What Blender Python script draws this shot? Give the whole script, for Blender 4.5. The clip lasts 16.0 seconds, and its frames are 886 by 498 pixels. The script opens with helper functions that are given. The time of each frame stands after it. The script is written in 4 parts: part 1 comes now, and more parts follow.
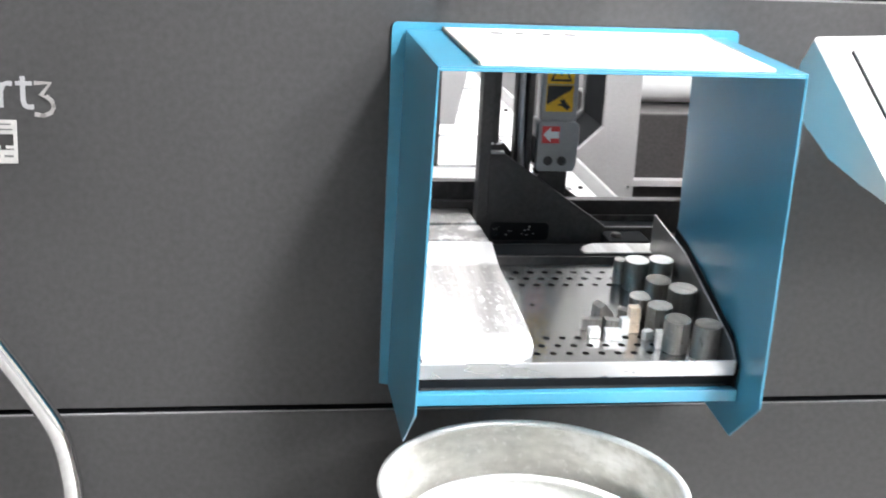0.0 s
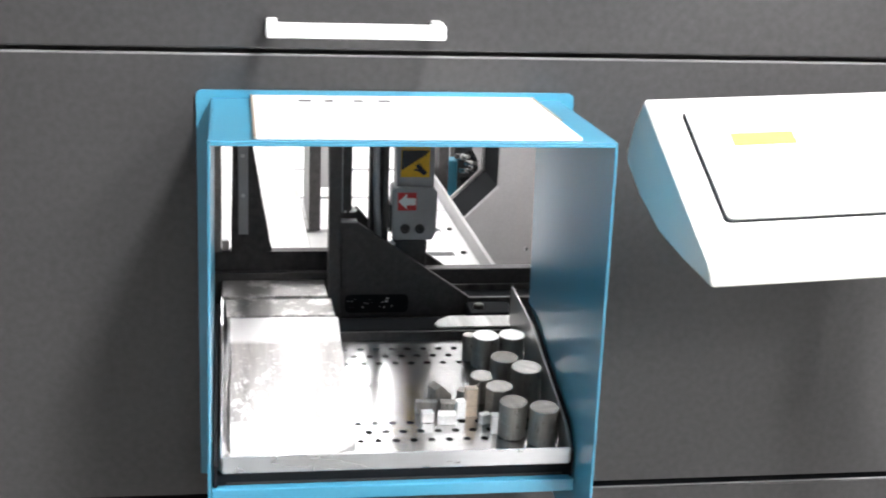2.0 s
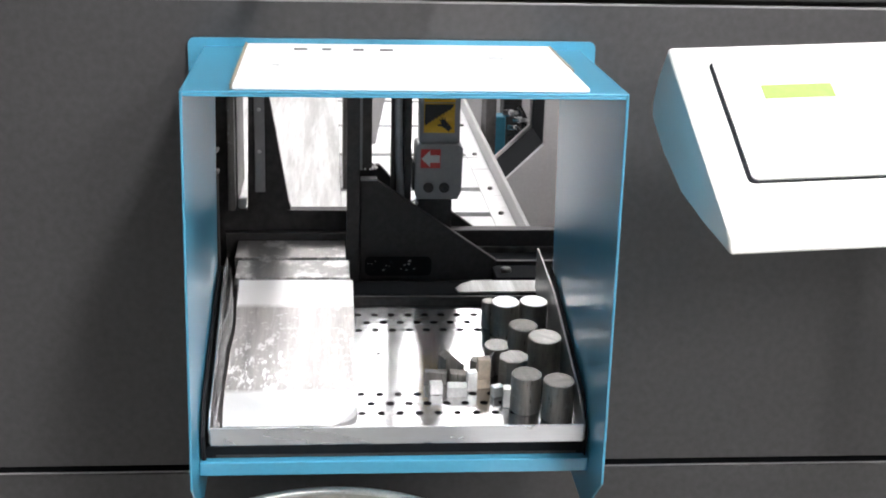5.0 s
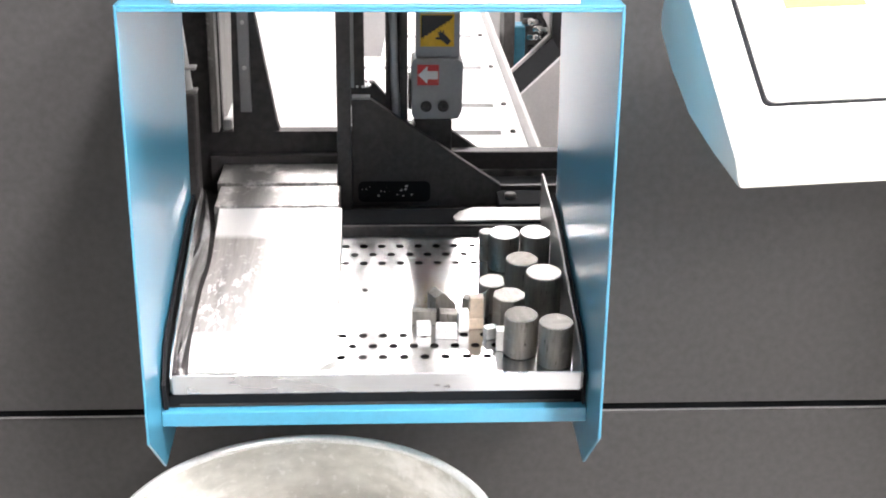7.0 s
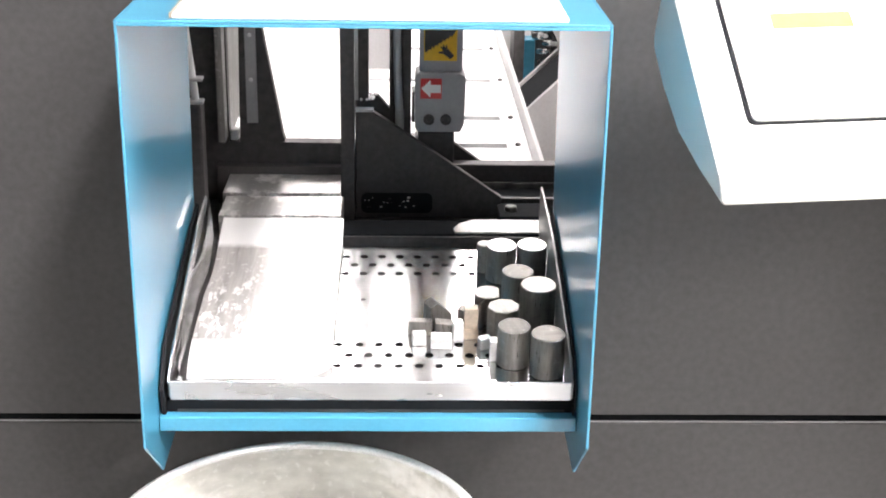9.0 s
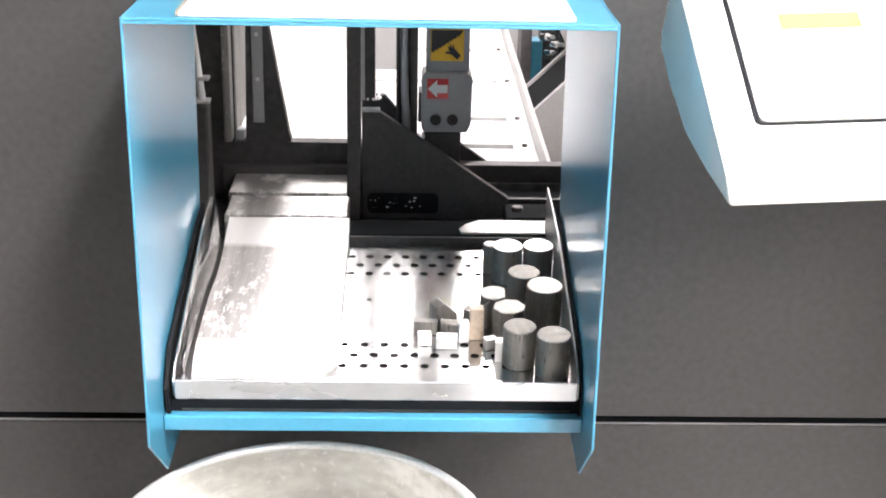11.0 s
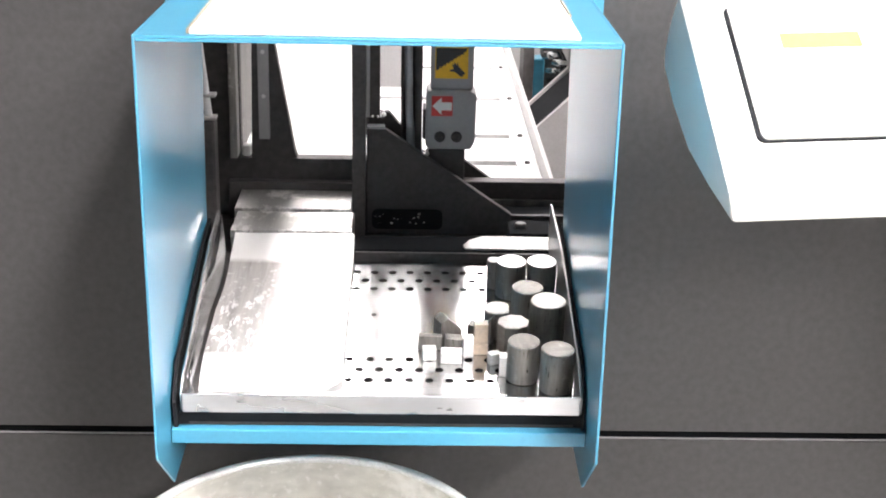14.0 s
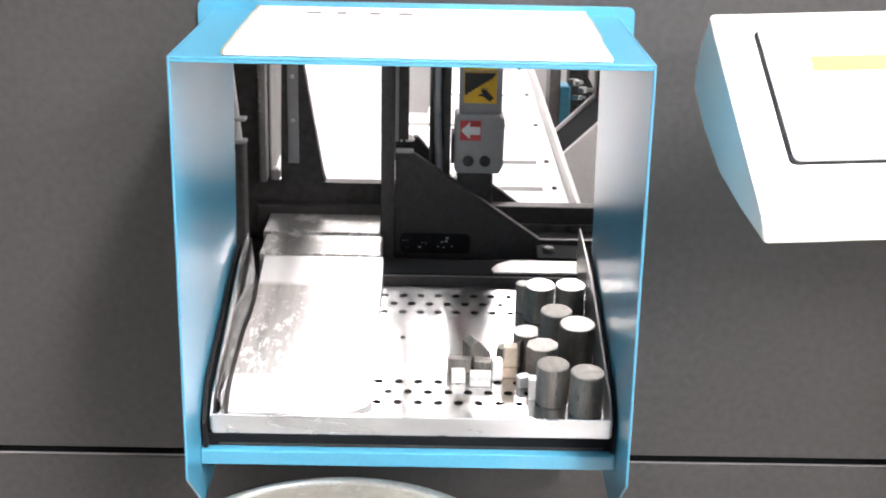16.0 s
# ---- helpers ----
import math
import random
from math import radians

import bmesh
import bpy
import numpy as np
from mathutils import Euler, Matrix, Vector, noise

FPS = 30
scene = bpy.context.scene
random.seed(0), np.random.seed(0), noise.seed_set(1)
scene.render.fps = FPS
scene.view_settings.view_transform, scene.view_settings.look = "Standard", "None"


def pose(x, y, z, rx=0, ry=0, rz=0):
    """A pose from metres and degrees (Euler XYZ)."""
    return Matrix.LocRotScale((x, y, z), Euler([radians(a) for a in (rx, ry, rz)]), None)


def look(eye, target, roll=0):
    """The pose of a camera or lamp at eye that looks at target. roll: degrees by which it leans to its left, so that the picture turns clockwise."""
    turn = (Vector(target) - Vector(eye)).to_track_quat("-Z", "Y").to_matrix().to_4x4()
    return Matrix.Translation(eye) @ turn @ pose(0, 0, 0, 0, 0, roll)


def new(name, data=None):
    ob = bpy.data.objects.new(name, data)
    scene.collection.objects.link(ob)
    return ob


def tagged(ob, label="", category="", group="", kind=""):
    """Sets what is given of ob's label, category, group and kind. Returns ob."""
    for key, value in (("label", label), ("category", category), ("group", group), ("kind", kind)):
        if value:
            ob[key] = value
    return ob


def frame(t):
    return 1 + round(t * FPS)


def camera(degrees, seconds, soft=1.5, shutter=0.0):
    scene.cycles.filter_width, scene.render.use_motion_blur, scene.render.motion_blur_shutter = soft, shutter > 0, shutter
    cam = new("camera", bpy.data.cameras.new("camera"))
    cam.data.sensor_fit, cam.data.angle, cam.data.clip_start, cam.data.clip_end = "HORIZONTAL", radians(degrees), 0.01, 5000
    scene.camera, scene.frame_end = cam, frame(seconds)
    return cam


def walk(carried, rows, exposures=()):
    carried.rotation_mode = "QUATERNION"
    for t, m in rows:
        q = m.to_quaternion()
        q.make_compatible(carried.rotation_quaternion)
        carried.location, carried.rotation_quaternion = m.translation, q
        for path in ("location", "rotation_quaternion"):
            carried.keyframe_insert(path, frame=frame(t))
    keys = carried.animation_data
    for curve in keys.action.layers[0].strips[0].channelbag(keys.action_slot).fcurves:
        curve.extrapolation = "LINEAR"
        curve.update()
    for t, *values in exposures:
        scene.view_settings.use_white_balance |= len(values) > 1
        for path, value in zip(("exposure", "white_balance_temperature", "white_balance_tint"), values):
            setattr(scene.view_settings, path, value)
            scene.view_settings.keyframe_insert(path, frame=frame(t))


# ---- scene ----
cam = camera(36.0, 16.0, soft=1.9, shutter=0.5)
PATH = [
    (0, (-0.396, -1.549, 1.422), (-0.078, 0.336, 0.835), 2.9),
    (0.2, (-0.36, -1.515, 1.412), (-0.099, 0.381, 0.832), 2.3),
    (0.5, (-0.302, -1.479, 1.412), (-0.128, 0.412, 0.785), 2.7),
    (0.8, (-0.256, -1.454, 1.408), (-0.141, 0.445, 0.792), 2.4),
    (1, (-0.232, -1.448, 1.409), (-0.108, 0.448, 0.784), 2.7),
    (1.2, (-0.202, -1.447, 1.409), (-0.076, 0.452, 0.793), 2.0),
    (1.5, (-0.201, -1.459, 1.418), (0.014, 0.444, 0.843), 2.3),
    (1.8, (-0.181, -1.471, 1.431), (0.094, 0.438, 0.9), 1.4),
    (2, (-0.167, -1.473, 1.438), (0.135, 0.433, 0.913), 2.0),
    (2.2, (-0.152, -1.477, 1.438), (0.165, 0.426, 0.908), 2.0),
    (2.5, (-0.137, -1.48, 1.44), (0.219, 0.418, 0.919), 2.0),
    (3, (-0.126, -1.482, 1.442), (0.249, 0.407, 0.902), 2.3),
    (3.5, (-0.122, -1.486, 1.441), (0.208, 0.416, 0.918), 1.9),
    (4, (-0.109, -1.478, 1.436), (0.192, 0.429, 0.912), 1.5),
    (4.3, (-0.089, -1.462, 1.429), (0.126, 0.448, 0.875), 1.5),
    (4.5, (-0.085, -1.447, 1.425), (0.124, 0.456, 0.845), 1.4),
    (4.7, (-0.078, -1.423, 1.421), (0.114, 0.479, 0.836), 1.4),
    (6.8, (-0.004, -1.262, 1.394), (0.098, 0.616, 0.715), 0.9),
    (7, (0.004, -1.261, 1.398), (0.098, 0.604, 0.681), 0.6),
    (7.5, (0.015, -1.283, 1.407), (0.094, 0.59, 0.709), 1.1),
    (8, (0.025, -1.285, 1.407), (0.1, 0.587, 0.707), 1.3),
    (8.5, (0.028, -1.285, 1.409), (0.091, 0.59, 0.715), 1.2),
    (9, (0.029, -1.283, 1.408), (0.09, 0.589, 0.704), 1.0),
    (11.5, (0.03, -1.281, 1.405), (0.079, 0.592, 0.705), 1.2),
    (12, (0.025, -1.281, 1.406), (0.078, 0.593, 0.709), 1.4),
    (12.5, (0.022, -1.287, 1.408), (0.077, 0.59, 0.721), 1.5),
    (13, (0.023, -1.289, 1.409), (0.079, 0.59, 0.727), 1.4),
    (13.5, (0.025, -1.294, 1.409), (0.078, 0.586, 0.73), 1.4),
    (14, (0.024, -1.294, 1.408), (0.076, 0.587, 0.731), 1.3),
    (14.5, (0.021, -1.296, 1.408), (0.072, 0.586, 0.733), 1.4),
    (15, (0.021, -1.298, 1.409), (0.069, 0.589, 0.748), 1.4),
    (15.5, (0.019, -1.3, 1.408), (0.066, 0.588, 0.751), 1.6),
    (16, (0.016, -1.299, 1.401), (0.036, 0.597, 0.766), 1.2),
]
EXPOSURES = [(0, 1.74, 6350, 11), (1.0, 1.72, 6350, 11), (1.5, 1.66, 6400, 11), (1.8, 1.48, 6420, 12), (2.0, 1.33, 6450, 12), (2.5, 0.68, 6450, 13),
             (3.0, 0.45, 6450, 13), (3.5, 0.47, 6450, 13), (4.0, 0.53, 6450, 13), (4.7, 0.75, 6450, 13),
             (6.8, 1.8, 6750, 16), (8.5, 1.8, 6750, 16), (12.5, 1.8, 6750, 16), (16, 1.7, 6750, 16)]
walk(cam, [(t, look(eye, target, roll)) for t, eye, target, roll in PATH], EXPOSURES)

# ---------------------------------------------------------------- world, exposure
world = bpy.data.worlds.new("world")
scene.world = world
world.use_nodes = True
world.node_tree.nodes["Background"].inputs["Color"].default_value = (0.8, 0.9, 1.0, 1)
world.node_tree.nodes["Background"].inputs["Strength"].default_value = 0.02
LAMP = 30.0


# ---------------------------------------------------------------- materials
def mat(name, color, rough=0.5, metal=0.0, big=3.0, big_var=0.08, fine=150.0, fine_var=0.08, bump=0.05,
        stretch=(1, 1, 1), rough_var=0.12, coat=0.0, emit=0.0, island=0.0):
    """Paint, metal or plastic with variation at two scales, a little relief and uneven gloss."""
    m = bpy.data.materials.new(name)
    m.use_nodes = True
    t = m.node_tree
    b = t.nodes["Principled BSDF"]
    co = t.nodes.new("ShaderNodeTexCoord")
    mp = t.nodes.new("ShaderNodeMapping")
    mp.inputs["Scale"].default_value = stretch
    t.links.new(co.outputs["Object"], mp.inputs["Vector"])
    n1 = t.nodes.new("ShaderNodeTexNoise")
    n1.inputs["Scale"].default_value, n1.inputs["Detail"].default_value = big, 4
    n2 = t.nodes.new("ShaderNodeTexNoise")
    n2.inputs["Scale"].default_value, n2.inputs["Detail"].default_value = fine, 3
    for n in (n1, n2):
        t.links.new(mp.outputs["Vector"], n.inputs["Vector"])
    val = None
    for n, amount in ((n1, big_var), (n2, fine_var)):
        r = t.nodes.new("ShaderNodeMapRange")
        r.inputs["From Min"].default_value, r.inputs["From Max"].default_value = 0.25, 0.75
        r.inputs["To Min"].default_value, r.inputs["To Max"].default_value = 1 - amount, 1 + amount
        t.links.new(n.outputs["Fac"], r.inputs["Value"])
        if val is None:
            val = r.outputs["Result"]
        else:
            mu = t.nodes.new("ShaderNodeMath")
            mu.operation = "MULTIPLY"
            t.links.new(val, mu.inputs[0])
            t.links.new(r.outputs["Result"], mu.inputs[1])
            val = mu.outputs[0]
    sc = t.nodes.new("ShaderNodeVectorMath")
    sc.operation = "SCALE"
    sc.inputs[0].default_value = color
    t.links.new(val, sc.inputs["Scale"])
    t.links.new(sc.outputs["Vector"], b.inputs["Base Color"])
    rr = t.nodes.new("ShaderNodeMapRange")
    rr.inputs["From Min"].default_value, rr.inputs["From Max"].default_value = 0.3, 0.7
    rr.inputs["To Min"].default_value = max(0.03, rough - rough_var)
    rr.inputs["To Max"].default_value = min(1.0, rough + rough_var)
    t.links.new(n1.outputs["Fac"], rr.inputs["Value"])
    t.links.new(rr.outputs["Result"], b.inputs["Roughness"])
    b.inputs["Metallic"].default_value = metal
    b.inputs["Coat Weight"].default_value = coat
    b.inputs["Coat Roughness"].default_value = 0.15
    if bump:
        bp = t.nodes.new("ShaderNodeBump")
        bp.inputs["Strength"].default_value, bp.inputs["Distance"].default_value = bump, 0.002
        t.links.new(n2.outputs["Fac"], bp.inputs["Height"])
        t.links.new(bp.outputs["Normal"], b.inputs["Normal"])
    if emit:
        b.inputs["Emission Color"].default_value = (*color, 1)
        b.inputs["Emission Strength"].default_value = emit
    return m


def worn_steel(name, color, rough, along=(55, 5, 55), streak=0.35, spots=0.5, metal=0.9, wide=0.15, gloss=0.1, relief=0.012):
    """Bare steel with long drag marks, small bright scratches and dull stains."""
    m = mat(name, color, rough, metal, big=6, big_var=wide, fine=1.0, fine_var=streak, bump=relief, stretch=along, rough_var=gloss)
    t = m.node_tree
    b = t.nodes["Principled BSDF"]
    co = t.nodes["Texture Coordinate"]
    v = t.nodes.new("ShaderNodeTexNoise")
    v.inputs["Scale"].default_value, v.inputs["Detail"].default_value = 130, 3
    t.links.new(co.outputs["Object"], v.inputs["Vector"])
    r = t.nodes.new("ShaderNodeMapRange")
    r.inputs["From Min"].default_value, r.inputs["From Max"].default_value = 0.60, 0.70
    t.links.new(v.outputs["Fac"], r.inputs["Value"])
    r.inputs["To Max"].default_value = spots
    mx = t.nodes.new("ShaderNodeMix")
    mx.data_type = "RGBA"
    old = b.inputs["Base Color"].links[0].from_socket
    t.links.new(r.outputs["Result"], mx.inputs["Factor"])
    t.links.new(old, mx.inputs["A"])
    mx.inputs["B"].default_value = (0.85, 0.84, 0.82, 1)
    t.links.new(mx.outputs["Result"], b.inputs["Base Color"])
    return m


def scuffed(name, color, bright, rough, metal, scale, lo, hi, zone=False, along=(75, 5, 40), streak=0.16):
    """Steel rubbed bright in broken patches along the feed, over dull drag bands; zone: the patches keep to the middle
    of the plate, and its front roll and back ramp are painted paler for the light they catch.
    """
    m = worn_steel(name, color, rough, along=along, streak=streak, spots=0.35, metal=metal, wide=0.16, gloss=0.06, relief=0.01)
    t = m.node_tree
    b = t.nodes["Principled BSDF"]
    co = t.nodes["Texture Coordinate"]
    mp = t.nodes.new("ShaderNodeMapping")
    mp.inputs["Scale"].default_value = scale
    t.links.new(co.outputs["Object"], mp.inputs["Vector"])
    n = t.nodes.new("ShaderNodeTexNoise")
    n.inputs["Scale"].default_value, n.inputs["Detail"].default_value, n.inputs["Roughness"].default_value = 1.0, 6, 0.68
    t.links.new(mp.outputs["Vector"], n.inputs["Vector"])
    r = t.nodes.new("ShaderNodeMapRange")
    r.inputs["From Min"].default_value, r.inputs["From Max"].default_value = lo, hi
    t.links.new(n.outputs["Fac"], r.inputs["Value"])
    fac = r.outputs["Result"]
    if zone:
        sep = t.nodes.new("ShaderNodeSeparateXYZ")
        t.links.new(co.outputs["Object"], sep.inputs["Vector"])
        for a0, a1 in ((0.086, 0.096), (0.250, 0.150)):
            k = t.nodes.new("ShaderNodeMapRange")
            k.inputs["From Min"].default_value, k.inputs["From Max"].default_value = a0, a1
            t.links.new(sep.outputs["Y"], k.inputs["Value"])
            mu = t.nodes.new("ShaderNodeMath")
            mu.operation = "MULTIPLY"
            t.links.new(fac, mu.inputs[0])
            t.links.new(k.outputs["Result"], mu.inputs[1])
            fac = mu.outputs[0]
        # beyond the worn zone, front roll and back ramp paled as if lit
        for a0, a1 in ((0.092, 0.084), (0.290, 0.300)):
            k = t.nodes.new("ShaderNodeMapRange")
            k.inputs["From Min"].default_value, k.inputs["From Max"].default_value = a0, a1
            k.inputs["To Max"].default_value = 0.9
            t.links.new(sep.outputs["Y"], k.inputs["Value"])
            ad = t.nodes.new("ShaderNodeMath")
            ad.operation = "ADD"
            t.links.new(fac, ad.inputs[0])
            t.links.new(k.outputs["Result"], ad.inputs[1])
            fac = ad.outputs[0]
    mx = t.nodes.new("ShaderNodeMix")
    mx.data_type = "RGBA"
    old = b.inputs["Base Color"].links[0].from_socket
    t.links.new(fac, mx.inputs["Factor"])
    t.links.new(old, mx.inputs["A"])
    mx.inputs["B"].default_value = (*bright, 1)
    t.links.new(mx.outputs["Result"], b.inputs["Base Color"])
    return m


PANEL = mat("panel_paint", (0.0425, 0.042, 0.0425), 0.42, big=2.6, big_var=0.15, fine=120, fine_var=0.2, bump=0.06)
LIT_EDGE = mat("lit_panel_edge", (0.27, 0.27, 0.27), 0.4, big=30, big_var=0.2)
BLUE = mat("blue_paint", (0.054, 0.268, 0.405), 0.33, big=7, big_var=0.08, fine=300, fine_var=0.05, bump=0.03, coat=0.6, rough_var=0.01)
BLUE.node_tree.nodes["Principled BSDF"].inputs["Coat Roughness"].default_value = 0.24
WHITE = mat("white_sheet", (0.86, 0.86, 0.85), 0.35, big=8, big_var=0.03, fine=200, fine_var=0.02, bump=0.02, rough_var=0.02)
FILM = mat("plate_film", (0.42, 0.41, 0.395), 0.45, big=40, big_var=0.15, fine=200, fine_var=0.08)
SHEET_EDGE = mat("sheet_edge", (0.34, 0.29, 0.22), 0.5, big=60, big_var=0.3)
INK = mat("grey_ink", (0.10, 0.10, 0.10), 0.6, big=40, big_var=0.2)
FAINT = mat("faint_ink", (0.55, 0.57, 0.58), 0.6, big=40, big_var=0.1)
CASE = mat("case_paint", (0.72, 0.72, 0.69), 0.30, big=9, big_var=0.015, fine=350, fine_var=0.02, bump=0.04, rough_var=0.01, coat=0.4)
PAD = mat("pad_film", (0.80, 0.80, 0.79), 0.35, big=9, big_var=0.03, fine=250, fine_var=0.02, bump=0.02, rough_var=0.02)
# near-black without sheen: for dark parts, and for shade put into gaps
BLACK_AND_SHADE = mat("black_and_shade", (0.018, 0.019, 0.021), 0.75)
BLACK_AND_SHADE.node_tree.nodes["Principled BSDF"].inputs["Specular IOR Level"].default_value = 0.02
LCD = mat("lcd_green", (0.27, 0.37, 0.10), 0.36, big=30, big_var=0.06, bump=0.0, emit=0.01)
RED = mat("red_plastic", (0.58, 0.085, 0.07), 0.35, big=30, big_var=0.06)
RED_PRINT = mat("red_print", (0.62, 0.04, 0.04), 0.4, big=30, big_var=0.06)
PINK = mat("worn_print", (0.75, 0.45, 0.40), 0.5, big=60, big_var=0.2)
YELLOW = mat("yellow_plastic", (0.85, 0.48, 0.02), 0.4, big=30, big_var=0.06)
YELLOW_PRINT = mat("yellow_print", (0.78, 0.46, 0.01), 0.45, big=40, big_var=0.08)
BLACK_PRINT = mat("black_print", (0.016, 0.015, 0.014), 0.5, big=60, big_var=0.2)
RUBBER = mat("black_rubber", (0.012, 0.012, 0.013), 0.17, big=12, big_var=0.2, fine=120, fine_var=0.15, bump=0.08, rough_var=0.05)
BLACK = mat("black_cast_iron", (0.050, 0.046, 0.045), 0.62, big=9, big_var=0.3, fine=90, fine_var=0.4, bump=0.3)
DARK = mat("dark_painted_steel", (0.056, 0.051, 0.050), 0.58, big=12, big_var=0.25, fine=160, fine_var=0.25, bump=0.15)
GREASY = mat("greasy_steel", (0.12, 0.115, 0.11), 0.35, 0.6, big=16, big_var=0.35, fine=70, fine_var=0.4, bump=0.3)
GREY = mat("grey_paint", (0.36, 0.36, 0.37), 0.42, big=14, big_var=0.08, fine=260, fine_var=0.06, bump=0.08)
RAIL = worn_steel("rail_steel", (0.22, 0.21, 0.20), 0.46, along=(90, 90, 9), streak=0.3, spots=0.2, metal=0.45, wide=0.25)
GREY_LIGHT = mat("light_grey_paint", (0.48, 0.47, 0.47), 0.45, big=9, big_var=0.06, fine=260, fine_var=0.05, bump=0.06)
TABLE = mat("table_steel", (0.80, 0.80, 0.80), 0.38, 0.15, big=6, big_var=0.08, fine=60, fine_var=0.05, bump=0.04, stretch=(1, 8, 1))
TRAY = worn_steel("tray_steel", (0.52, 0.52, 0.52), 0.185, along=(14, 5, 14), streak=0.05, spots=0.0, metal=1.0, wide=0.08, gloss=0.04, relief=0.0)
LIP = mat("lip_steel", (0.64, 0.65, 0.67), 0.28, 0.75, big=10, big_var=0.06, fine=30, fine_var=0.05, bump=0.0, stretch=(1, 1, 3), rough_var=0.015)
SHADED_WALL = mat("shaded_wall_steel", (0.34, 0.335, 0.33), 0.42, 0.75, big=12, big_var=0.12, fine=60, fine_var=0.08, bump=0.02)
SLAB = scuffed("slab_steel", (0.37, 0.35, 0.335), (0.93, 0.92, 0.91), 0.42, 0.40, (150, 48, 40), 0.535, 0.585, True, (75, 5, 40), 0.30)
BED = scuffed("bed_steel", (0.33, 0.32, 0.31), (0.80, 0.79, 0.77), 0.36, 0.70, (22, 16, 22), 0.50, 0.60)
CHUTE = scuffed("chute_steel", (0.52, 0.515, 0.50), (0.90, 0.90, 0.89), 0.34, 0.45, (42, 2.6, 2.6), 0.42, 0.66, False, (45, 2, 2))
BAR = worn_steel("cut_bar_side", (0.38, 0.36, 0.335), 0.36, along=(90, 90, 12), streak=0.3, spots=0.15, metal=0.7)
CUT = worn_steel("cut_bar_face", (0.46, 0.445, 0.42), 0.5, along=(160, 30, 30), streak=0.2, spots=0.2, metal=0.7)
DARK_CUT = worn_steel("dark_cut_face", (0.21, 0.20, 0.185), 0.5, along=(160, 30, 30), streak=0.2, spots=0.1, metal=0.8)
ALU = mat("cut_aluminium", (0.80, 0.80, 0.79), 0.42, 0.5, big=40, big_var=0.08, fine=300, fine_var=0.1, bump=0.08)
BRASS = mat("tan_plastic", (0.74, 0.61, 0.48), 0.45, big=50, big_var=0.12, fine=200, fine_var=0.1)
CHROME = mat("chrome", (0.78, 0.78, 0.78), 0.12, 1.0, big=14, big_var=0.08, rough_var=0.05, bump=0.0)
SILVER = mat("silver_plate", (0.7, 0.7, 0.7), 0.3, 0.9, big=30, big_var=0.1)
BIN = scuffed("galvanised_bin", (0.55, 0.54, 0.50), (0.80, 0.79, 0.77), 0.40, 0.35, (7, 7, 12), 0.50, 0.64, False, (9, 9, 16))
BIN_IN = mat("bin_plastic", (0.78, 0.78, 0.75), 0.45, big=20, big_var=0.06)
HOSE = mat("grey_hose", (0.42, 0.43, 0.45), 0.35, big=30, big_var=0.1)
SKY_BLUE = mat("cyan_plastic", (0.03, 0.24, 0.36), 0.4, big=30, big_var=0.1)
LOGO = mat("logo_silver", (0.30, 0.29, 0.28), 0.35, 0.2, big=60, big_var=0.15)
CONCRETE = mat("workshop_floor", (0.42, 0.415, 0.40), 0.45, big=1.5, big_var=0.2, fine=60, fine_var=0.15, bump=0.1)
PLASTER = mat("wall_plaster", (0.62, 0.62, 0.60), 0.8, big=1.2, big_var=0.06, fine=90, fine_var=0.05, bump=0.08)
GREY_WALL = mat("grey_wall_paint", (0.30, 0.30, 0.305), 0.7, big=1.2, big_var=0.12, fine=90, fine_var=0.06, bump=0.08)
CEILING = mat("ceiling_paint", (0.70, 0.70, 0.69), 0.8, big=1.2, big_var=0.05, fine=90, fine_var=0.05, bump=0.08)
TUBES = mat("lamp_diffuser", (0.99, 0.985, 0.98), 0.5, bump=0.0, big_var=0.0, fine_var=0.0, emit=0.7 * LAMP)
TUBES_NEAR = mat("strong_lamp_diffuser", (0.99, 0.985, 0.98), 0.5, bump=0.0, big_var=0.0, fine_var=0.0, emit=1.7 * LAMP)
TUBES_WEAK = mat("weak_lamp_diffuser", (0.99, 0.985, 0.98), 0.5, bump=0.0, big_var=0.0, fine_var=0.0, emit=0.5 * LAMP)


# ---------------------------------------------------------------- mesh helpers
SHIFT = {}


def thing(name, base, label, category, group="", kind=""):
    """A thing whose parts are given in room coordinates; base: the point on which it stands or hangs."""
    root = new(name)
    root.location = base
    root.empty_display_size = 0.02
    SHIFT[root] = Matrix.Translation(base).inverted()
    return tagged(root, label, category, group, kind)


def thing_in(name, m, label, category, group="", kind=""):
    """A thing whose parts are given in its own frame m."""
    root = new(name)
    root.matrix_basis = m
    root.empty_display_size = 0.02
    SHIFT[root] = Matrix.Identity(4)
    return tagged(root, label, category, group, kind)


def part(name, bm, material, parent, label="", smooth=False):
    bm.transform(SHIFT[parent])
    bmesh.ops.recalc_face_normals(bm, faces=bm.faces)
    me = bpy.data.meshes.new(name)
    bm.to_mesh(me)
    bm.free()
    mats = material if isinstance(material, (list, tuple)) else [material]
    for m in mats:
        me.materials.append(m)
    if smooth:
        for p in me.polygons:
            p.use_smooth = True
        me.set_sharp_from_angle(angle=radians(35))
    ob = new(name, me)
    ob.parent = parent
    SHIFT[ob] = SHIFT[parent]
    return tagged(ob, label)


